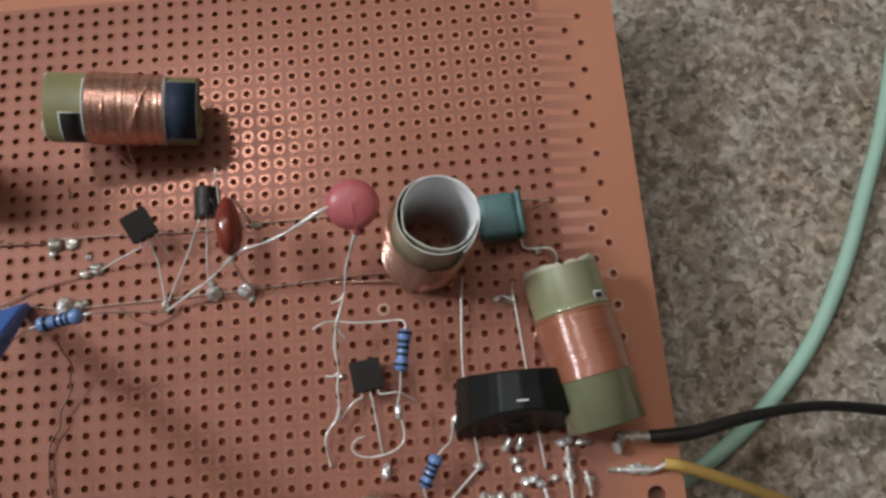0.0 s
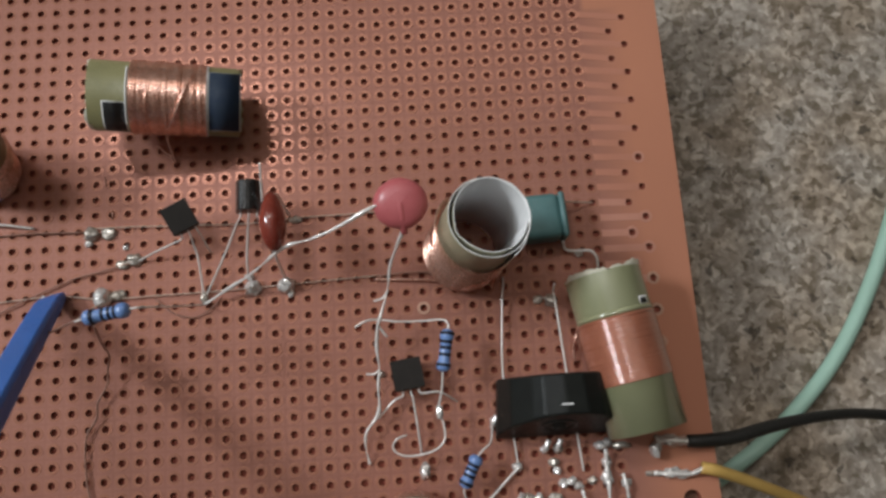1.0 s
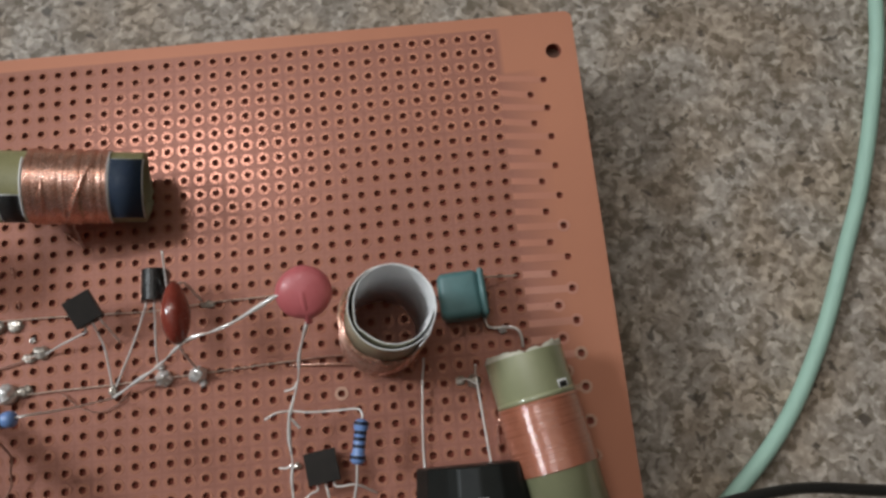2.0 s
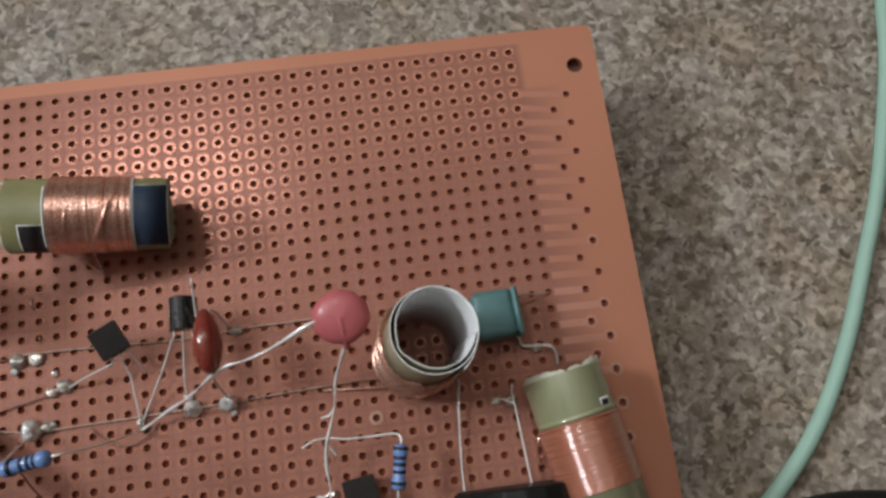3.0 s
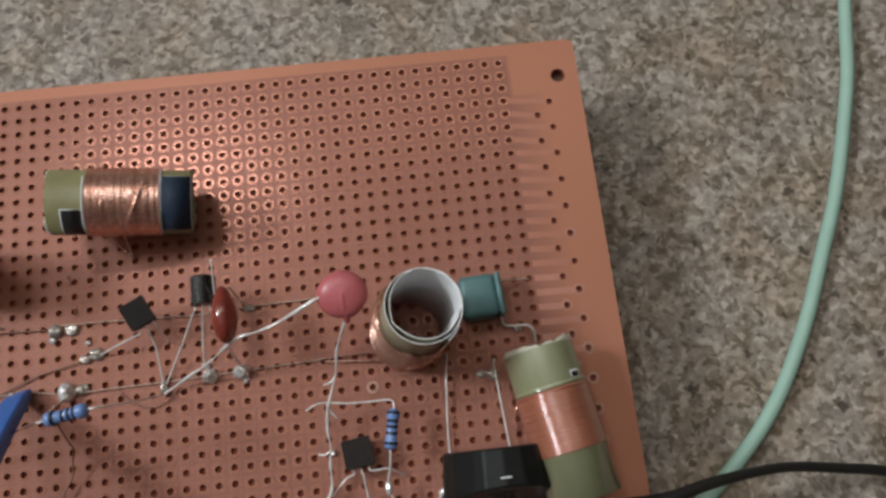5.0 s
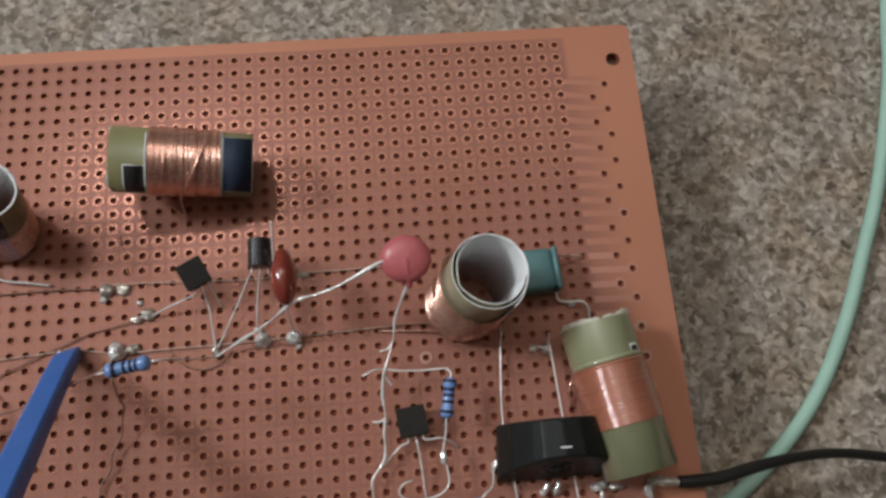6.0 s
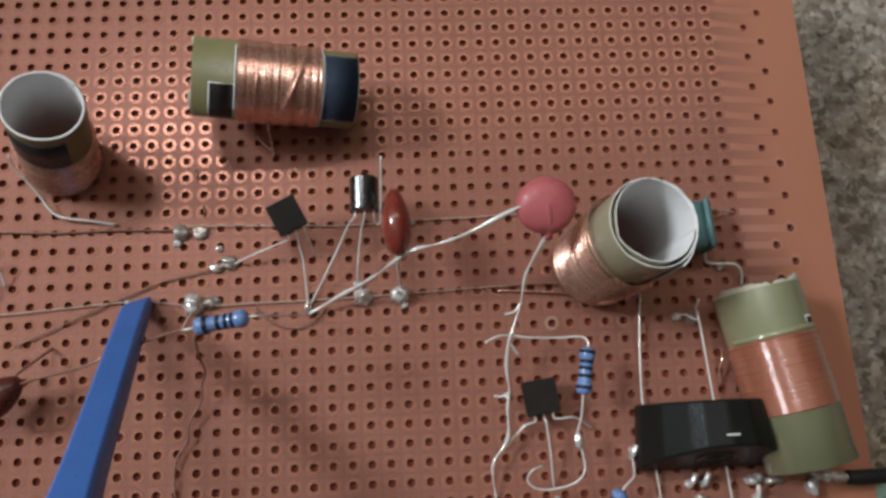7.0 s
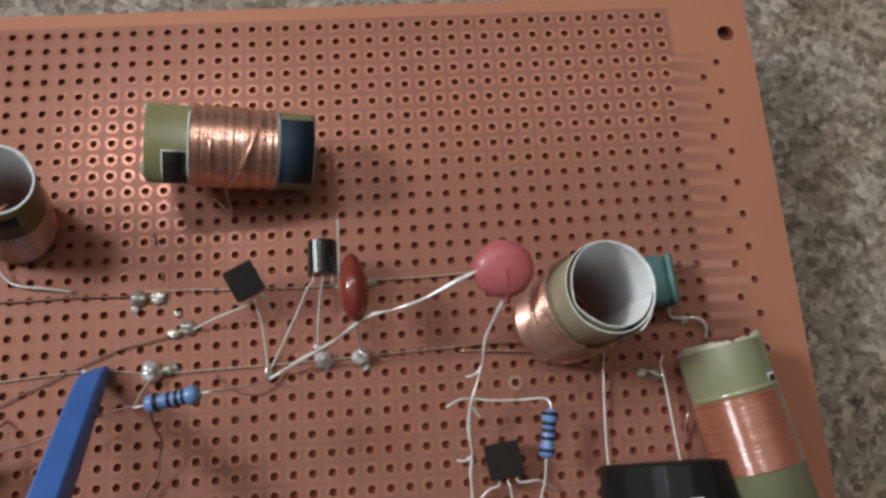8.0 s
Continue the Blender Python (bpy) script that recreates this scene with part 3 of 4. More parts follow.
# the coil that stands at the far end
a, b = (-96.0, -30.4, 0.0), (-91.3, -29.2, 17.2)
coil = thing("wire_coil", "copper wire coil on an upright card tube with a dark band", "coil", "wire coils", (-96, -30.4, 0))
paper_tube(coil, a, b, 4.75, M_OLIVE, 1.06, 0.2, 30, 0.15, 7)
windings(coil, a, b, 4.8, 0.6, 9.4, 0.36, M_WINDING, 8)
print_patch(coil, "dark_patch", a, b, 4.76, 9.9, 16.0, 195, 108, M_BLACKPRINT, -0.05)
strand(coil, [(-100.9, -30.9, 5.5), (-100.6, -32.4, 3.4), (-98.6, -35.0, 1.6), (-96.9, -37.4, 1.1), (-95.2, -38.5, 0.9), (-91.5, -39.1, 0.7), (-88.0, -39.7, 0.3)], 0.192, M_TIN, "lead", "tinned wire end")

# the coil that stands beside the teal capacitor
a, b = (-21.7, -47.9, 0.0), (-18.4, -46.9, 19.0)
coil = thing("wire_coil", "copper wire coil on an upright rolled paper tube, white inside", "coil", "wire coils", (-21.7, -47.9, 0))
paper_tube(coil, a, b, 5.72, M_OLIVE_PALE, 2.15, 0.42, 300, 0.22, 11, 0.13, drift=(40, 0.42), kink=205)
windings(coil, a, b, 5.86, 1.2, 11.9, 0.38, M_WINDING, 12)
for low, rise, r_loop, turn0 in ((11.0, 1.2, 6.1, 100), (11.5, 2.0, 6.25, 95), (11.9, 3.0, 6.4, 105)):
    strand(coil, [along(a, b, low + rise * math.sin(math.pi * u), r_loop + 0.25 * math.sin(math.pi * u), turn0 + 190 * u) for u in (0, 0.2, 0.4, 0.6, 0.8, 1)], 0.15)
strand(coil, [along(a, b, 11.0 + 1.4 * u, 6.0, 140 + 120 * u) for u in (0, 0.25, 0.5, 0.75, 1)], 0.2)
strand(coil, [along(a, b, 3 + 7.5 * u, 6.32, 262 + 40 * u) for u in (0, 0.3, 0.6, 1)], 0.18)
strand(coil, [(-17.5, -53.0, 1.2), (-22.3, -52.6, 0.9), (-26.5, -51.7, 0.8), (-30.1, -51.4, 0.7), (-35.4, -51.0, 0.4)], 0.17, M_WINDING, "lead")
strand(coil, [(-22.5, -51.5, 1.0), (-26.5, -50.5, 0.9), (-31.0, -50.3, 0.8), (-34.5, -50.5, 0.4)], 0.15, M_DWIRE, "lead")
strand(coil, [(-17.6, -51.4, 8.5), (-16.6, -52.2, 4.5), (-16.9, -52.6, 2.0), (-17.3, -53.3, 0.5)], 0.26, M_WINDING, "lead")

# the coil that lies at the board's edge
b, a = (-1.2, -53.0, 5.75), (3.0, -76.2, 5.75)
coil = thing("wire_coil", "copper wire coil on a pale olive tube wrapped in clear film", "coil", "wire coils", (1, -65, 0))
paper_tube(coil, a, b, 5.6, M_OLIVE_FILM, 1.6, 0.45, 300, 0.6, 17, torn=True, inner=M_TORN)
windings(coil, a, b, 5.64, 7.1, 16.6, 0.3, M_WINDING_FILM, 18, 0.5)
part("clear_film_edge", lathe(a, b, [(16.6, 5.5), (16.6, 5.72), (17.3, 5.68), (17.3, 5.5)], 30, 10, 150), M_OLIVE_FILM, coil)
print_patch(coil, "small_mark", a, b, 5.62, 17.4, 18.2, 122, 14, M_BLACKPRINT, 0.25)
strand(coil, [(-4.6, -60.5, 1.2), (-5.2, -61.9, 1.8), (-5.6, -63.6, 1.2), (-5.5, -65.6, 0.7)], 0.18, M_WINDING, "lead")

# the tube whose rim shows at the board's near edge
a, b = (-31.0, -88.3, 0.0), (-30.6, -87.8, 16.0)
coil = thing("wire_coil", "upright white card tube with copper wire", "coil", "wire coils", (-31, -88.3, 0))
paper_tube(coil, a, b, 5.2, M_CREAM, 1.2, 0.4, 60, 0.1, 21, 1.5, inner=M_CREAM)
windings(coil, a, b, 5.2, 0.6, 8.6, 0.36, M_WINDING, 22)

# ---- capacitors ----
def twisted(pts, r, seed):
    """A tinned lead thickened unevenly by solder."""
    return tube(pts, lambda u: r * (1 + 0.6 * math.sin(31 * u + seed) * math.sin(13 * u + 2 * seed)), 8, 9, 0.1, seed)


cap = thing("disc_capacitor", "pink dipped disc capacitor standing on long twisted leads", "capacitor", "", (-30.3, -43.0, 0))
a, b = (-30.3, -42.7, 12.9), (-30.3, -43.4, 16.0)
prof = [(0, 0.02), (0.1, 1.6), (0.5, 3.0), (1.1, 3.75), (1.6, 3.88), (2.1, 3.7), (2.7, 2.9), (3.05, 1.6), (3.15, 0.02)]
v, f = lathe(a, b, prof, 36)
v = [(x + 0.12 * noise.noise(Vector((x, y, z)) * 0.6), -43.05 + 0.92 * (y + 43.05) + 0.15 * noise.noise(Vector((y, z, x)) * 0.6), z + 0.12 * noise.noise(Vector((x, y, z)) * 0.5)) for x, y, z in v]
body = part("body", (v, f), M_PINK, cap, "pink dipped disc")
part("lead_ridge", tube([(-30.4, -41.6, 15.0), (-30.35, -43.3, 15.25), (-30.15, -45.2, 14.6), (-30.0, -46.9, 12.95)], lambda u: 0.95 - 0.45 * u, 12), M_PINK, body)
part("lead", twisted([(-32.6, -43.0, 14.8), (-34.3, -43.5, 14.9), (-40.0, -45.7, 12.5), (-43.5, -46.6, 11.2), (-46.7, -47.0, 10.0), (-48.9, -47.9, 9.0), (-51.5, -49.2, 6.8), (-54.0, -50.2, 4.5), (-57.2, -51.4, 2.5), (-61.4, -53.3, 0.5)], 0.22, 3), M_TIN, cap)
part("lead", twisted([(-30.0, -46.2, 13.2), (-31.5, -48.6, 10.0), (-32.5, -50.7, 8.0), (-33.1, -53.8, 6.5), (-34.5, -57.9, 5.5), (-34.9, -59.1, 5.0), (-35.2, -62.0, 4.0), (-35.0, -64.9, 3.5), (-35.3, -67.4, 3.0), (-35.3, -70.3, 2.5), (-35.8, -71.9, 2.0), (-37.4, -74.0, 1.9), (-37.6, -76.2, 1.4), (-37.2, -78.6, 0.5)], 0.21, 7), M_TIN, cap)
part("lead_stub", tube([(-33.0, -53.8, 6.4), (-33.9, -54.9, 6.0), (-35.2, -55.2, 5.7)], 0.16, 6), M_TIN, cap)
part("lead_stub", tube([(-34.9, -58.6, 5.0), (-34.2, -59.6, 4.6), (-33.6, -60.4, 4.2)], 0.192, 6), M_TIN, cap)
part("lead_stub", tube([(-35.0, -65.2, 3.4), (-35.9, -65.7, 3.2), (-37.0, -65.6, 3.1)], 0.16, 6), M_TIN, cap)


def dipped_drop(parent, c, rx, ry, rz, turn, mat):
    """A flattened drop, fuller in the middle and narrow at both ends."""
    bm = bmesh.new()
    bmesh.ops.create_uvsphere(bm, u_segments=28, v_segments=18, radius=1)
    m = Matrix.Translation(c) @ Matrix.Rotation(radians(turn), 4, "Z")
    verts = []
    for q in bm.verts:
        x, y, z = q.co
        y2 = math.copysign(abs(y) ** 1.15, y)
        verts.append(tuple(m @ Vector((rx * x * (1 - 0.12 * y), ry * y2, rz * z * (1 - 0.1 * y)))))
    faces = [tuple(w.index for w in q.verts) for q in bm.faces]
    bm.free()
    return part("body", (verts, faces), mat, parent)


cap = thing("drop_capacitor", "glossy red-brown dipped capacitor beside a transistor", "capacitor", "dipped capacitors", (-49, -43.2, 0))
dipped_drop(cap, (-49.1, -43.2, 9.6), 1.95, 4.55, 2.6, 3, M_RED)
part("lead", tube([(-49.0, -39.2, 9.4), (-48.9, -38.4, 6.0), (-48.3, -39.9, 0.3)], 0.208, 6), M_TIN, cap)
part("lead", tube([(-49.3, -46.8, 9.0), (-49.0, -48.6, 6.5), (-48.7, -50.8, 0.4)], 0.208, 6), M_TIN, cap)
cap = thing("drop_capacitor", "red-brown dipped capacitor leaning on its leads, coloured as if in shade", "capacitor", "dipped capacitors", (-100, -63, 0))
dipped_drop(cap, (-100.0, -63.3, 5.2), 2.3, 3.9, 2.0, -52, M_RED_SHADED)
part("lead", tube([(-97.2, -61.6, 5.6), (-94.5, -60.8, 5.0), (-89.7, -59.6, 4.6), (-84.5, -57.9, 6.0), (-79.5, -57.2, 10.0), (-75.0, -57.0, 15.0), (-72.6, -57.1, 17.4)], 0.18, 6), M_DWIRE, cap)
part("lead", tube([(-97.8, -60.5, 5.4), (-96.2, -58.0, 2.5), (-95.6, -56.6, 0.3)], 0.22, 6), M_DWIRE, cap)

cap = thing("box_capacitor", "teal dipped film capacitor lying behind a coil", "capacitor", "", (-9, -43.5, 0))
m = Matrix.Translation((-8.7, -43.6, 3.1)) @ Matrix.Rotation(radians(3), 4, "Z")
part("body", moved(bevelled(box(-3.6, 2.6, -3.5, 3.5, -2.4, 2.4), 1.1, 4), m), M_TEAL, cap)
part("end_cap", moved(bevelled(box(2.4, 3.4, -3.58, 3.58, -2.5, 2.45), 0.5, 3), m), M_TEAL, cap, "rounded teal end")
part("lead", tube([(-5.6, -41.0, 3.0), (-4.2, -40.9, 2.4), (-2.0, -40.8, 1.2), (0.0, -40.7, 0.3)], 0.15, 6), M_OLDTIN, cap)
part("lead", tube([(-5.8, -47.0, 2.2), (-5.3, -48.2, 1.1), (-3.6, -48.5, 0.9), (-2.4, -48.6, 1.4), (-1.3, -48.9, 1.6), (-0.6, -49.9, 1.3), (-0.4, -51.6, 0.4)], 0.216, 7), M_TIN, cap)


# ---- transistors ----
def transistor(c, turn, arc_up, w, ln, label, leads, pitch=0.0, skin=None):
    """A moulded D-shaped body whose leads leave at its local -y end, and its bent leads."""
    ob = thing("transistor", label, "transistor", "transistors", (c[0], c[1], 0))
    m = Matrix.Translation(c) @ Matrix.Rotation(radians(turn), 4, "Z") @ Matrix.Rotation(radians(pitch), 4, "X")
    sgn = 1 if arc_up else -1
    outline = [(-w / 2, -0.9 * sgn), (w / 2, -0.9 * sgn)]
    for k in range(13):
        t = math.pi * k / 12
        outline.append((w / 2 * math.cos(t), sgn * (-0.35 + 2.2 * math.sin(t))))
    n = len(outline)
    v = [(x, y, z) for y in (-ln / 2, ln / 2) for x, z in outline]
    f = [tuple(range(n)), tuple(range(2 * n - 1, n - 1, -1))] + [(k, k + n, (k + 1) % n + n, (k + 1) % n) for k in range(n)]
    bm = bmesh.new()
    vs = [bm.verts.new(q) for q in v]
    for q in f:
        bm.faces.new([vs[i] for i in q])
    bmesh.ops.recalc_face_normals(bm, faces=bm.faces)
    ends = [e for e in bm.edges if (e.verts[0].co.y > 0) == (e.verts[1].co.y > 0)]
    bmesh.ops.bevel(bm, geom=ends, offset=0.14, segments=2, profile=0.5, affect="EDGES")
    bm.verts.index_update()
    data = [tuple(q.co) for q in bm.verts], [tuple(q.index for q in p.verts) for p in bm.faces]
    bm.free()
    part("body", moved(data, m), skin or M_EPOXY, ob, "matt black moulded body", smooth=False)
    for k, pts in enumerate(leads):
        x = (k - 1) * 1.27
        root = [tuple(m @ Vector((x, -ln / 2 + 0.3, 0))), tuple(m @ Vector((x, -ln / 2 - 0.7, 0)))]
        part("lead", tube(root + pts, 0.155, 6), M_TIN, ob)
    return ob


transistor((-63.7, -40.7, 5.6), 27, False, 4.1, 4.4, "black moulded transistor tilted over the board", [
    [(-65.6, -44.2, 3.4), (-68.7, -45.0, 2.0), (-71.5, -45.9, 0.7)],
    [(-62.3, -44.5, 3.6), (-61.9, -46.5, 2.5), (-61.5, -52.3, 0.6)],
    [(-61.0, -43.6, 3.2), (-60.5, -45.2, 0.5)]], 12)
transistor((-53.3, -38.3, 6.2), 0, True, 4.0, 4.7, "black moulded transistor with its round side up", [
    [(-55.6, -42.0, 4.4), (-57.5, -45.5, 2.8), (-61.3, -52.2, 0.5)],
    [(-53.9, -43.0, 4.3), (-54.5, -47.0, 2.4), (-54.7, -49.2, 0.9)],
    [(-51.9, -41.9, 4.6), (-51.2, -42.0, 5.4), (-51.1, -40.6, 6.6), (-50.9, -37.0, 8.6), (-50.8, -34.2, 9.9)]], skin=M_EPOXY_GLOSS)
transistor((-30.9, -66.0, 3.0), 8, False, 4.5, 4.5, "black moulded transistor between leads", [
    [(-33.0, -69.6, 2.0), (-34.6, -71.1, 1.6), (-35.6, -72.2, 1.6)],
    [(-30.3, -69.5, 3.1), (-29.9, -73.1, 2.2), (-29.5, -77.8, 0.4)],
    [(-28.3, -68.9, 2.9), (-26.2, -68.9, 2.6), (-23.7, -70.4, 0.4)]])


# ---- resistors ----
def resistor(a, b, label, bands, leads):
    ob = thing("resistor", label, "resistor", "blue resistors", ((a[0] + b[0]) / 2, (a[1] + b[1]) / 2, 0))
    ln = (Vector(b) - Vector(a)).length
    e = 0.26 * ln
    prof = [(0, 0.3), (0.12, 0.66), (0.4, 0.97), (0.8, 1.06), (e - 0.3, 1.04), (e, 0.87), (ln - e, 0.87), (ln - e + 0.3, 1.04), (ln - 0.8, 1.06), (ln - 0.4, 0.97), (ln - 0.12, 0.66), (ln, 0.3)]
    body = part("body", lathe(a, b, prof, 24), M_BLUE, ob, "pale blue lacquered body")
    for u in bands:
        s = u * ln
        r = 1.085 if (s < e or s > ln - e) else 0.905
        part("band", lathe(a, b, [(s - 0.24, r - 0.1), (s - 0.22, r), (s + 0.22, r), (s + 0.24, r - 0.1)], 24), M_BAND, body)
    for pts in leads:
        part("lead", tube(pts, 0.15, 7), M_TIN, ob)
    return ob


resistor((-72.4, -57.0, 17.4), (-66.1, -56.2, 18.2), "blue banded resistor held up in the air by its leads", (0.22, 0.46, 0.6, 0.72), [
    [(-72.2, -57.0, 17.4), (-73.6, -57.2, 17.0), (-74.6, -56.6, 14.0), (-75.8, -54.0, 7.0), (-76.4, -52.0, 1.0)],
    [(-66.3, -56.2, 18.2), (-64.6, -56.0, 17.8), (-62.5, -55.2, 12.0), (-61.6, -53.4, 0.6)]])
resistor((-25.7, -66.1, 5.6), (-24.6, -60.0, 5.9), "blue banded resistor joined to a transistor", (0.16, 0.4, 0.56, 0.7, 0.9), [
    [(-24.6, -60.2, 5.9), (-24.5, -59.4, 5.9), (-24.9, -58.7, 5.6), (-25.9, -58.5, 5.4), (-28.4, -58.5, 5.0), (-31.9, -58.4, 5.4), (-34.5, -58.0, 5.5), (-36.4, -58.1, 6.0), (-38.1, -58.9, 6.0)],
    [(-25.7, -65.9, 5.6), (-26.0, -68.6, 5.0), (-26.6, -71.2, 4.2), (-26.1, -73.2, 4.0), (-26.0, -75.6, 4.0), (-27.5, -77.1, 3.9), (-30.5, -77.7, 3.6), (-32.5, -77.4, 3.9), (-33.5, -76.4, 4.2), (-32.9, -75.2, 4.8), (-31.4, -74.7, 4.4)]])
resistor((-23.7, -82.6, 3.6), (-21.4, -78.2, 3.9), "blue banded resistor leaning near the black dial", (0.15, 0.38, 0.55, 0.7), [
    [(-23.6, -82.5, 3.6), (-23.7, -83.3, 3.4), (-23.2, -85.0, 2.4), (-22.3, -87.0, 0.4)],
    [(-21.5, -78.4, 3.9), (-20.6, -77.5, 3.9), (-19.4, -76.5, 3.2), (-18.8, -74.4, 1.0)]])
part("lead_joint", blob((-26.5, -71.8, 4.2), 0.55, 1.1, 0.5, 4), M_SOLDER, bpy.data.objects["resistor.001"], "lump of solder on the lead")

# ---- the black dial ----
dial = thing("trimmer", "black plastic thumbwheel trimmer soldered to the board", "trimmer", "", (-10, -72, 0))
outline = [(-18.5, 0.7), (-18.4, 3.2), (-16.6, 6.9), (-13.7, 9.8), (-12.2, 11.0), (-9.2, 11.8), (-6.2, 11.5), (-3.6, 10.0), (-1.8, 7.4), (-0.8, 4.0), (-0.8, 0.7)]
front = [(x, -76.3 + 0.28 * (z - 0.7), z) for x, z in outline]
back = [(-9.6 + 0.92 * (x + 9.6), -67.6, 0.7 + (z - 0.7) * 0.93) for x, z in outline]
n = len(outline)
v, f = front + back, [tuple(range(n)), tuple(range(2 * n - 1, n - 1, -1))] + [(k, k + n, (k + 1) % n + n, (k + 1) % n) for k in range(n)]
part("body", bevelled((v, f), 0.3, 2), M_PLASTIC, dial, "smooth black plastic shell", smooth=False)
fn = Vector((0, -0.963, 0.27))
c0 = Vector((-9.8, -74.58, 6.8))
wheel = part("spindle", lathe(tuple(c0), tuple(c0 + fn), [(-0.3, 2.6), (0.18, 2.55), (0.25, 2.3), (-0.2, 2.0), (-0.25, 1.3), (0.3, 1.2), (0.35, 0.02)], 28), M_BLACKPRINT, dial, "recessed round spindle")
part("slot", moved(box(-0.9, 0.9, -0.14, 0.14, -0.1, 0.12), Matrix.Translation(c0 + 0.36 * fn) @ Matrix.Rotation(radians(74.3), 4, "X")), M_PLASTIC, wheel, smooth=False)
part("scale_mark", box(-9.9, -8.3, -71.95, -71.75, 11.3, 11.72), M_PAPER, dial, "short white line", smooth=False)
for px, py in ((-18.7, -74.0), (-11.2, -78.0), (-9.4, -78.0)):
    part("pin", tube([(px + 0.6, py + 1.2, 1.4), (px, py, 1.2), (px - 0.1, py - 0.5, 0.2)], 0.4, 8), M_SOLDER, dial)

# ---- wires on the board ----
def wire(name, pts, r, mat, label, seed=0, lump=0.0):
    d = tube(pts, (lambda u: r * (1 + lump * math.sin(23 * u + seed))) if lump else r, 8, 6, 0.015, seed)
    return single(name, d, mat, label, "wire", "bare wires")


wire("jumper_wire", [(-15.4, -51.9, 0.4), (-15.5, -53.2, 1.2), (-15.9, -56.0, 1.2), (-16.6, -67.0, 0.9), (-15.7, -76.5, 0.9), (-15.4, -79.8, 0.6)], 0.15, M_TIN, "straight tinned jumper wire under the black dial", 1)
wire("jumper_wire", [(-7.9, -53.8, 3.0), (-8.0, -55.2, 1.6), (-7.9, -56.4, 2.2), (-7.1, -67.4, 1.8), (-6.3, -76.8, 1.3), (-5.8, -81.6, 0.6)], 0.16, M_TIN, "straight tinned jumper wire beside a coil", 2)
wire("jumper_wire", [(-10.4, -55.7, 0.5), (-9.4, -55.6, 1.2), (-8.4, -56.2, 1.4), (-7.6, -56.6, 1.8)], 0.154, M_TIN, "short tinned wire end at a joint", 3)
wire("bus_wire", [(-112, -51.9, 0.4), (-102.7, -51.8, 0.5), (-93.8, -51.2, 0.5), (-84.1, -50.7, 0.5), (-76.8, -51.6, 0.6), (-68.9, -51.5, 0.5), (-61.4, -51.4, 0.5), (-48.7, -51.0, 0.5), (-41.7, -50.7, 0.5), (-34.0, -50.4, 0.4)], 0.095, M_OLDTIN, "thin tinned bus wire along the board", 4)
wire("bus_wire", [(-78.3, -40.3, 0.6), (-71.2, -40.4, 0.6), (-66.6, -40.6, 0.5), (-61.9, -40.7, 0.5), (-55.6, -40.9, 0.5), (-46.0, -40.4, 0.5), (-37.9, -40.3, 0.5), (-28.0, -39.8, 0.4)], 0.095, M_OLDTIN, "thin tinned bus wire behind the capacitors", 5)
wire("bus_wire", [(-104, -40.2, 0.4), (-96, -40.6, 0.4), (-88, -40.5, 0.4), (-80.2, -40.8, 0.5)], 0.15, M_DWIRE, "thin dark wire along the board", 6)
wire("link_wire", [(-71.5, -45.9, 0.7), (-74.5, -46.5, 0.6), (-77.3, -47.2, 0.5), (-82.7, -48.5, 0.5), (-93.7, -53.2, 0.5), (-100.5, -56.2, 0.5)], 0.13, M_DWIRE, "thin dark enamelled wire across the board", 7)
wire("link_wire", [(-74.6, -56.8, 9.0), (-75.0, -59.0, 5.0), (-74.6, -60.6, 3.4), (-75.2, -62.4, 2.4), (-75.5, -64.6, 1.6), (-77.0, -67.2, 1.2), (-77.2, -69.4, 0.9), (-78.7, -72.0, 0.7), (-78.8, -75.5, 0.6), (-78.2, -80.0, 0.5), (-76.8, -84.0, 0.5), (-75.4, -88.0, 0.4)], 0.16, M_DWIRE, "dark enamelled wire running to the near edge", 8)
wire("link_wire", [(-69.0, -52.0, 0.5), (-66.5, -54.2, 0.5), (-63.5, -55.2, 0.5), (-61.0, -54.4, 0.5), (-58.8, -52.4, 0.5)], 0.11, M_DWIRE, "thin dark curved wire", 9)
wire("link_wire", [(-15.4, -80.5, 0.9), (-17.4, -82.3, 0.8), (-20.1, -84.9, 0.7), (-22.0, -87.0, 0.4)], 0.192, M_TIN, "tinned wire to the near edge", 10)
wire("link_wire", [(-6.3, -84.2, 0.9), (-6.0, -86.0, 1.0), (-5.6, -88.5, 0.4)], 0.256, M_TIN, "short tinned wire at the joints", 11, 0.2)
wire("link_wire", [(-2.4, -78.6, 1.5), (-2.4, -81.5, 1.0), (-2.4, -84.0, 1.2), (-2.5, -88.5, 0.5)], 0.288, M_TIN, "tinned wire thick with solder", 12, 0.3)
wire("link_wire", [(-0.1, -82.3, 0.9), (0.2, -84.0, 1.2), (0.5, -86.0, 0.4)], 0.272, M_TIN, "short tinned wire at the joints", 13, 0.25)
wire("link_wire", [(-110.0, -47.0, 2.5), (-107.0, -44.6, 3.2), (-104.6, -44.2, 3.0), (-102.8, -46.0, 1.5), (-102.4, -48.0, 0.4)], 0.17, M_TIN, "bent tinned wire end", 14)
wire("link_wire", [(-106.2, -46.5, 3.4), (-105.3, -48.6, 2.2), (-104.8, -50.6, 0.6)], 0.2, M_TIN, "bent tinned wire end", 15)

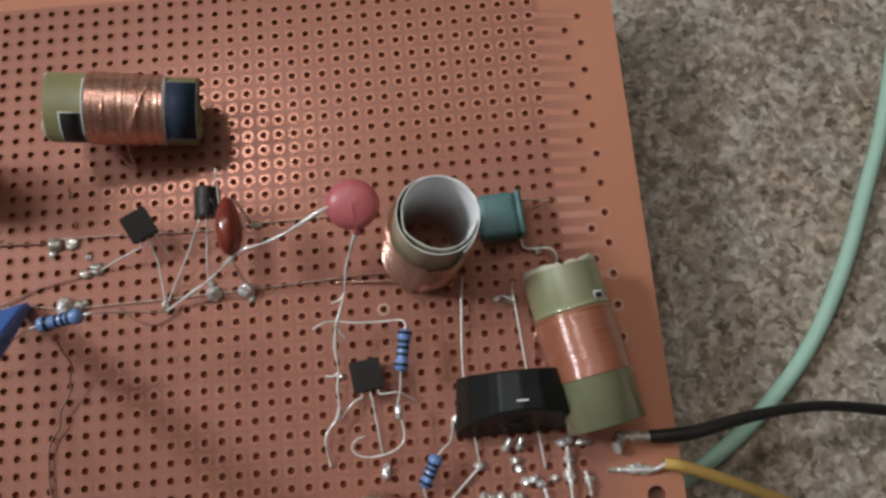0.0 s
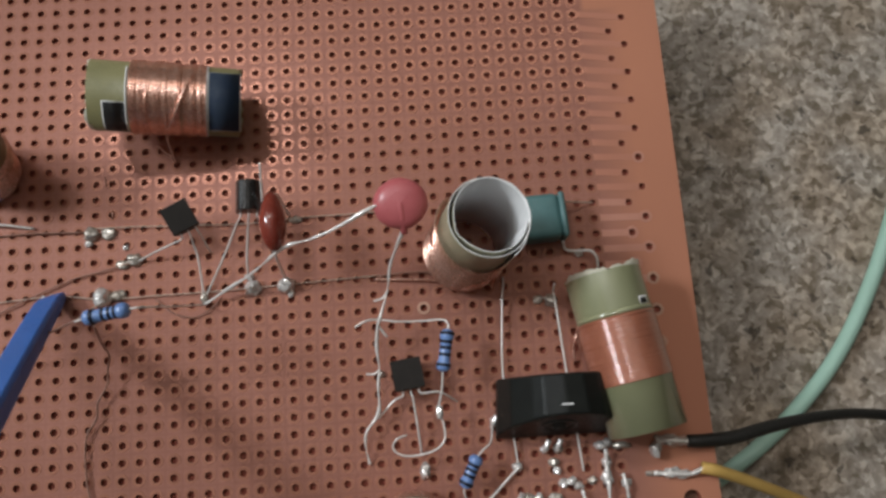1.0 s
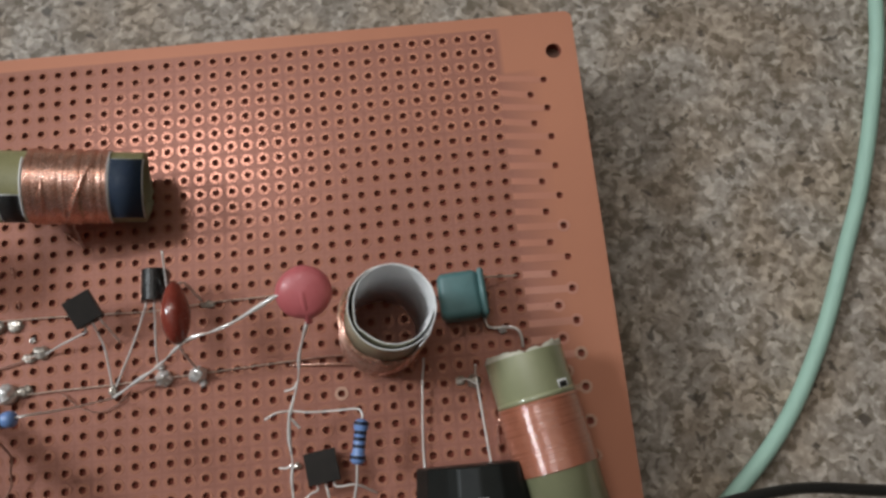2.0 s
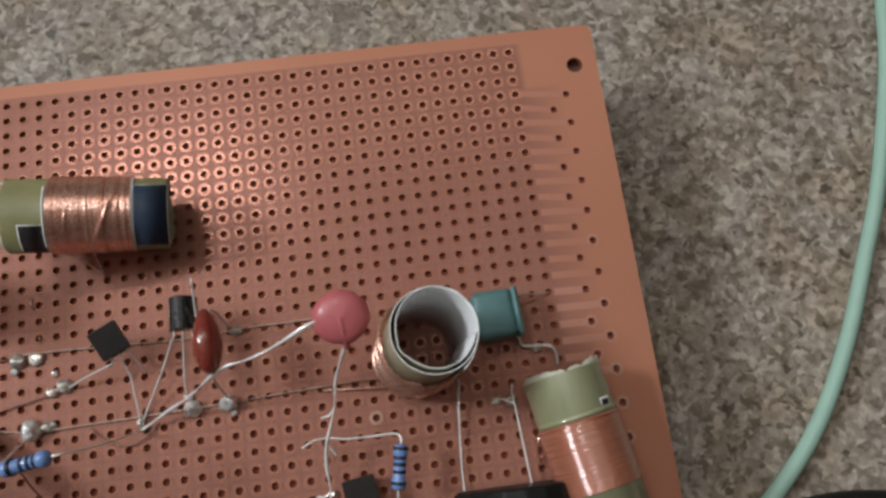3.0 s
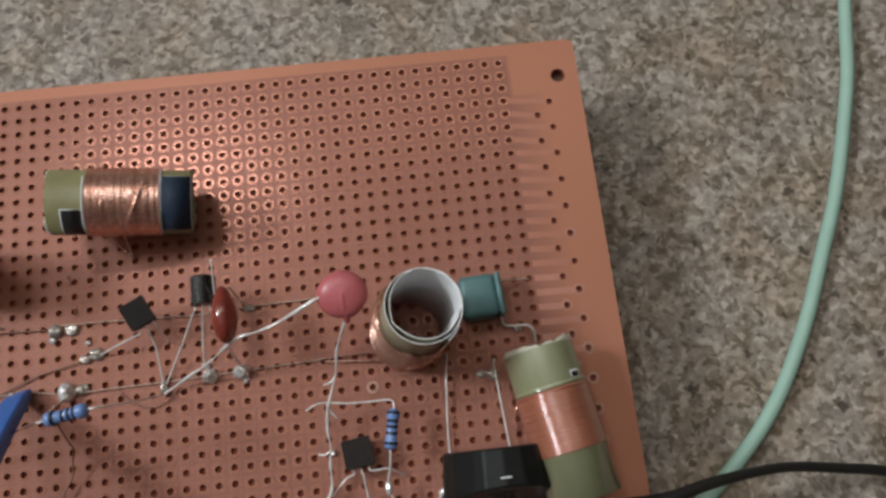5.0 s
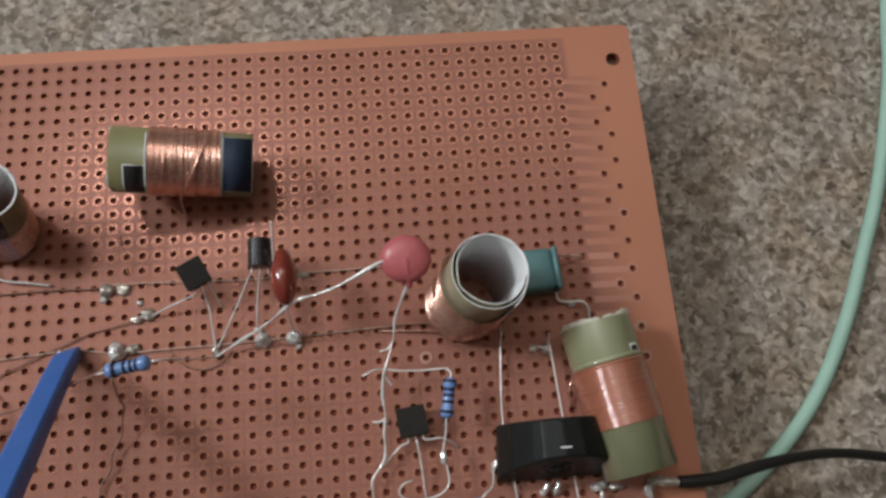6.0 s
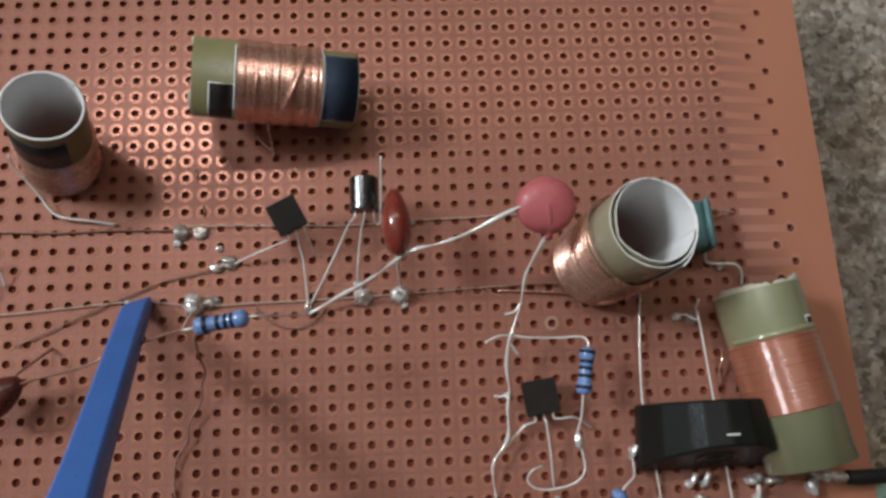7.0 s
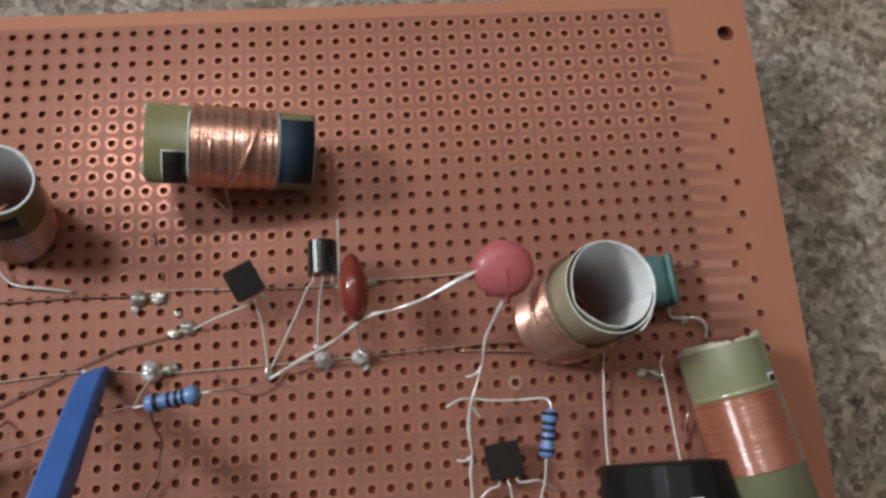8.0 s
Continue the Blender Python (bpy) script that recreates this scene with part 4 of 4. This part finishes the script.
for k, pts in enumerate(([(-77.3, -31.9, 0.4), (-77.1, -32.8, 0.7), (-77.0, -33.6, 0.3)], [(-76.1, -37.4, 0.3), (-75.9, -38.1, 0.6), (-76.0, -38.8, 0.3)])):
    single("wire_offcut", tube(pts, 0.11, 6), M_WINDING, "tiny copper wire offcut lying on the board", "wire", "wire offcuts")

# ---- solder joints ----
JOINTS = [
    (-48.7, -51.1, 1.1, 1.0, 1.2, 0), (-54.0, -51.2, 1.1, 1.1, 1.0, 0), (-48.3, -52.4, 0.5, 0.5, 0.4, 0), (-76.9, -51.5, 1.15, 1.3, 1.4, 0), (-74.8, -51.1, 1.1, 0.8, 0.7, 1), (-79.0, -41.2, 1.1, 0.9, 0.8, 1),
    (-76.4, -41.2, 1.0, 0.8, 0.5, 1), (-79.6, -42.6, 0.5, 0.5, 0.4, 0), (-72.3, -45.6, 1.2, 0.8, 0.7, 1), (-74.2, -46.3, 0.9, 0.6, 0.5, 1), (-73.8, -43.6, 0.4, 0.4, 0.4, 0), (-84.8, -50.8, 0.6, 0.5, 0.5, 1),
    (-61.5, -52.4, 0.5, 0.9, 0.6, 1), (-54.6, -49.4, 0.6, 0.5, 0.5, 0), (-47.3, -40.6, 0.9, 0.5, 0.4, 1), (-3.1, -48.7, 0.6, 0.55, 0.6, 0), (-8.2, -56.0, 0.9, 0.8, 0.6, 1), (-10.2, -55.7, 0.7, 0.6, 0.4, 1),
    (-104.7, -50.9, 0.6, 0.9, 0.9, 0), (-2.9, -78.1, 0.9, 0.6, 0.9, 0), (-1.9, -77.8, 0.7, 0.6, 0.8, 0), (0.3, -78.3, 1.2, 0.5, 0.5, 1), (-2.2, -80.6, 0.55, 0.8, 0.8, 0), (-2.4, -82.8, 0.7, 1.0, 0.9, 0),
    (-8.8, -83.2, 0.6, 0.6, 0.7, 0), (-7.6, -82.9, 0.55, 0.55, 0.8, 0), (-6.7, -83.6, 0.7, 0.5, 0.6, 0), (-10.1, -80.1, 0.7, 0.6, 0.6, 1), (-9.7, -81.3, 0.6, 0.5, 0.5, 0), (-11.3, -78.2, 0.5, 0.5, 0.5, 0),
    (-9.3, -78.1, 0.6, 0.6, 0.5, 1), (-15.2, -85.3, 0.6, 1.0, 1.1, 0), (-14.2, -85.0, 0.7, 0.7, 0.7, 1), (-12.7, -85.3, 0.7, 0.8, 0.8, 0), (-10.2, -85.2, 0.9, 0.7, 0.6, 1), (-2.6, -87.4, 0.9, 0.8, 0.9, 0),
    (-15.4, -80.4, 0.7, 0.55, 0.7, 0), (-29.1, -80.1, 0.6, 1.0, 0.8, 0), (-18.5, -73.6, 0.5, 0.6, 0.7, 0), (0.4, -83.7, 0.7, 0.6, 0.5, 0), (-4.6, -83.0, 0.6, 0.5, 0.5, 1), (-12.0, -87.2, 0.8, 0.6, 0.6, 0),
    (-35.0, -65.6, 0.5, 0.5, 0.5, 1), (5.2, -79.2, 0.7, 1.1, 1.2, 0), (6.0, -77.9, 0.8, 0.6, 0.9, 0), (7.6, -78.0, 1.3, 0.7, 0.9, 0), (9.6, -78.2, 1.2, 0.6, 0.9, 0), (7.2, -82.7, 1.1, 0.7, 0.8, 0), (8.9, -83.0, 1.3, 0.6, 0.7, 0), (4.8, -82.6, 1.4, 0.35, 0.35, 1),
]
for k, (x, y, rx, ry, rz, dull) in enumerate(JOINTS):
    single("solder_joint", blob((x, y, 0.45 * rz), 1.12 * rx, 1.12 * ry, 1.1 * rz, k + 1, 0.5), M_DULL if dull else M_SOLDER, "dull grey lump of solder on the board" if dull else "bright lump of solder on the board", "solder", "solder joints")

# ---- insulated leads ----
lead = thing("power_lead", "black insulated lead soldered to the board's edge", "cable", "", (10, -78.3, 0))
part("insulation", tube([(9.9, -78.3, 1.3), (12.0, -78.4, 1.4), (17.0, -78.2, 1.0), (24.0, -77.0, -0.8), (32.0, -76.2, -3.0), (40.2, -76.2, -6.0), (49.6, -77.5, -9.0), (62, -80, -12.5), (80, -88, -16.1), (110, -104, -16.1)], lambda u: 0.93 + 0.1 * math.sin(9 * u), 12, 8), M_BLACKCABLE, lead)
part("bare_end", tube([(10.2, -78.3, 1.3), (8.6, -78.2, 1.2), (6.2, -78.0, 1.0), (5.4, -79.0, 0.8), (5.2, -80.2, 0.3)], 0.42, 8, 6, 0.15, 2), M_SOLDER, lead)
lead = thing("power_lead", "yellow insulated lead soldered to the board's edge", "cable", "", (11.6, -82.2, 0))
part("insulation", tube([(11.5, -82.2, 1.25), (13.8, -82.8, 1.2), (20.0, -85.1, -2.0), (27.6, -88.2, -7.0), (34.7, -91.2, -12.0), (42, -95, -16.2), (60, -104, -16.2), (90, -118, -16.2)], 0.9, 12, 8), M_YELLOW, lead)
part("bare_end", tube([(11.8, -82.3, 1.25), (9.8, -83.0, 1.0), (7.2, -82.8, 0.8), (4.6, -82.6, 0.4)], 0.4, 8, 6, 0.15, 3), M_SOLDER, lead)
single("cable", tube([(84, 56, -15.9), (81, 36, -15.9), (79, 22, -15.9), (76.3, 9, -15.9), (73.3, -4, -15.9), (66.0, -25, -15.9), (59.6, -38.8, -15.9), (52.6, -52.8, -15.9), (44.2, -65.6, -15.9), (34.5, -75.5, -15.9), (23.5, -83.5, -15.9), (8, -91.5, -15.9), (-12, -98, -15.9), (-60, -108, -15.9)], 1.35, 14, 8), M_GREEN, "pale green round cable lying on the granite", "cable")

# ---- the blue prod ----
prod = thing("test_prod", "blue plastic prod with its flat tip on the board", "prod", "", (-84, -50.5, 0))
o, d = Vector((-84.3, -50.6, 0.4)), Vector((5.8, -25.0, 32.0)).normalized()
side = Vector((1, 0, 0)) - d * d.x
side.normalize()
topd = side.cross(d)
v, f = [], []
rings = [(0, 1.5, 0.6), (0.8, 1.7, 1.0), (3, 1.75, 1.5), (10, 1.75, 1.8), (22, 1.8, 2.0), (36, 1.9, 2.2), (44, 2.2, 2.5), (60, 3.6, 3.6), (85, 4.4, 4.4)]
for s, w, h in rings:
    for px, py in ((-1, -0.8), (-0.8, -1), (0.8, -1), (1, -0.7), (1, 0.3), (0.45, 1), (0.1, 1), (-1, 0.05)):
        slant = 0.75 * (1 - px) if s < 5 else 0
        v.append(tuple(o + d * (s + slant) + side * w * px + topd * h * py))
for k in range(len(rings) - 1):
    f += [(8 * k + j, 8 * k + (j + 1) % 8, 8 * k + 8 + (j + 1) % 8, 8 * k + 8 + j) for j in range(8)]
f += [tuple(range(7, -1, -1)), tuple(8 * (len(rings) - 1) + j for j in range(8))]
part("shaft", bevelled((v, f), 0.18, 2), M_PROBE, prod, smooth=False)
part("tip", tube([tuple(o + d * 0.9 - side * 0.9), tuple(o + d * 0.3 - side * 1.5), tuple(o - d * 0.1 - side * 1.7)], 0.35, 6), M_TIN, prod, "bare metal point")
part("bare_pad", pad_data(-11 * PITCH, -22 * PITCH, 0.57, 1.0, 0.08), M_RING, board, "pad of bare pale copper", smooth=False)
# pads round the holes
pad_mesh = mesh("copper_pad", *pad_data(0, 0), M_PAD)
rest = []
for c in range(COLS):
    for r in range(ROWS_N):
        if 12 <= c < 37 and 4 <= r < 16:
            ob = new("copper_pad", pad_mesh)
            ob.parent = board
            ob.location = (-c * PITCH * MM - board.location.x, -r * PITCH * MM - board.location.y, -board.location.z)
        else:
            rest.append(pad_data(-c * PITCH, -r * PITCH))
pv, pf = [], []
for v, f in rest:
    n = len(pv)
    pv.extend(v)
    pf.extend([tuple(i + n for i in q) for q in f])
tagged(part("pad_field", (pv, pf), M_PAD, board, smooth=False), kind="stuff")
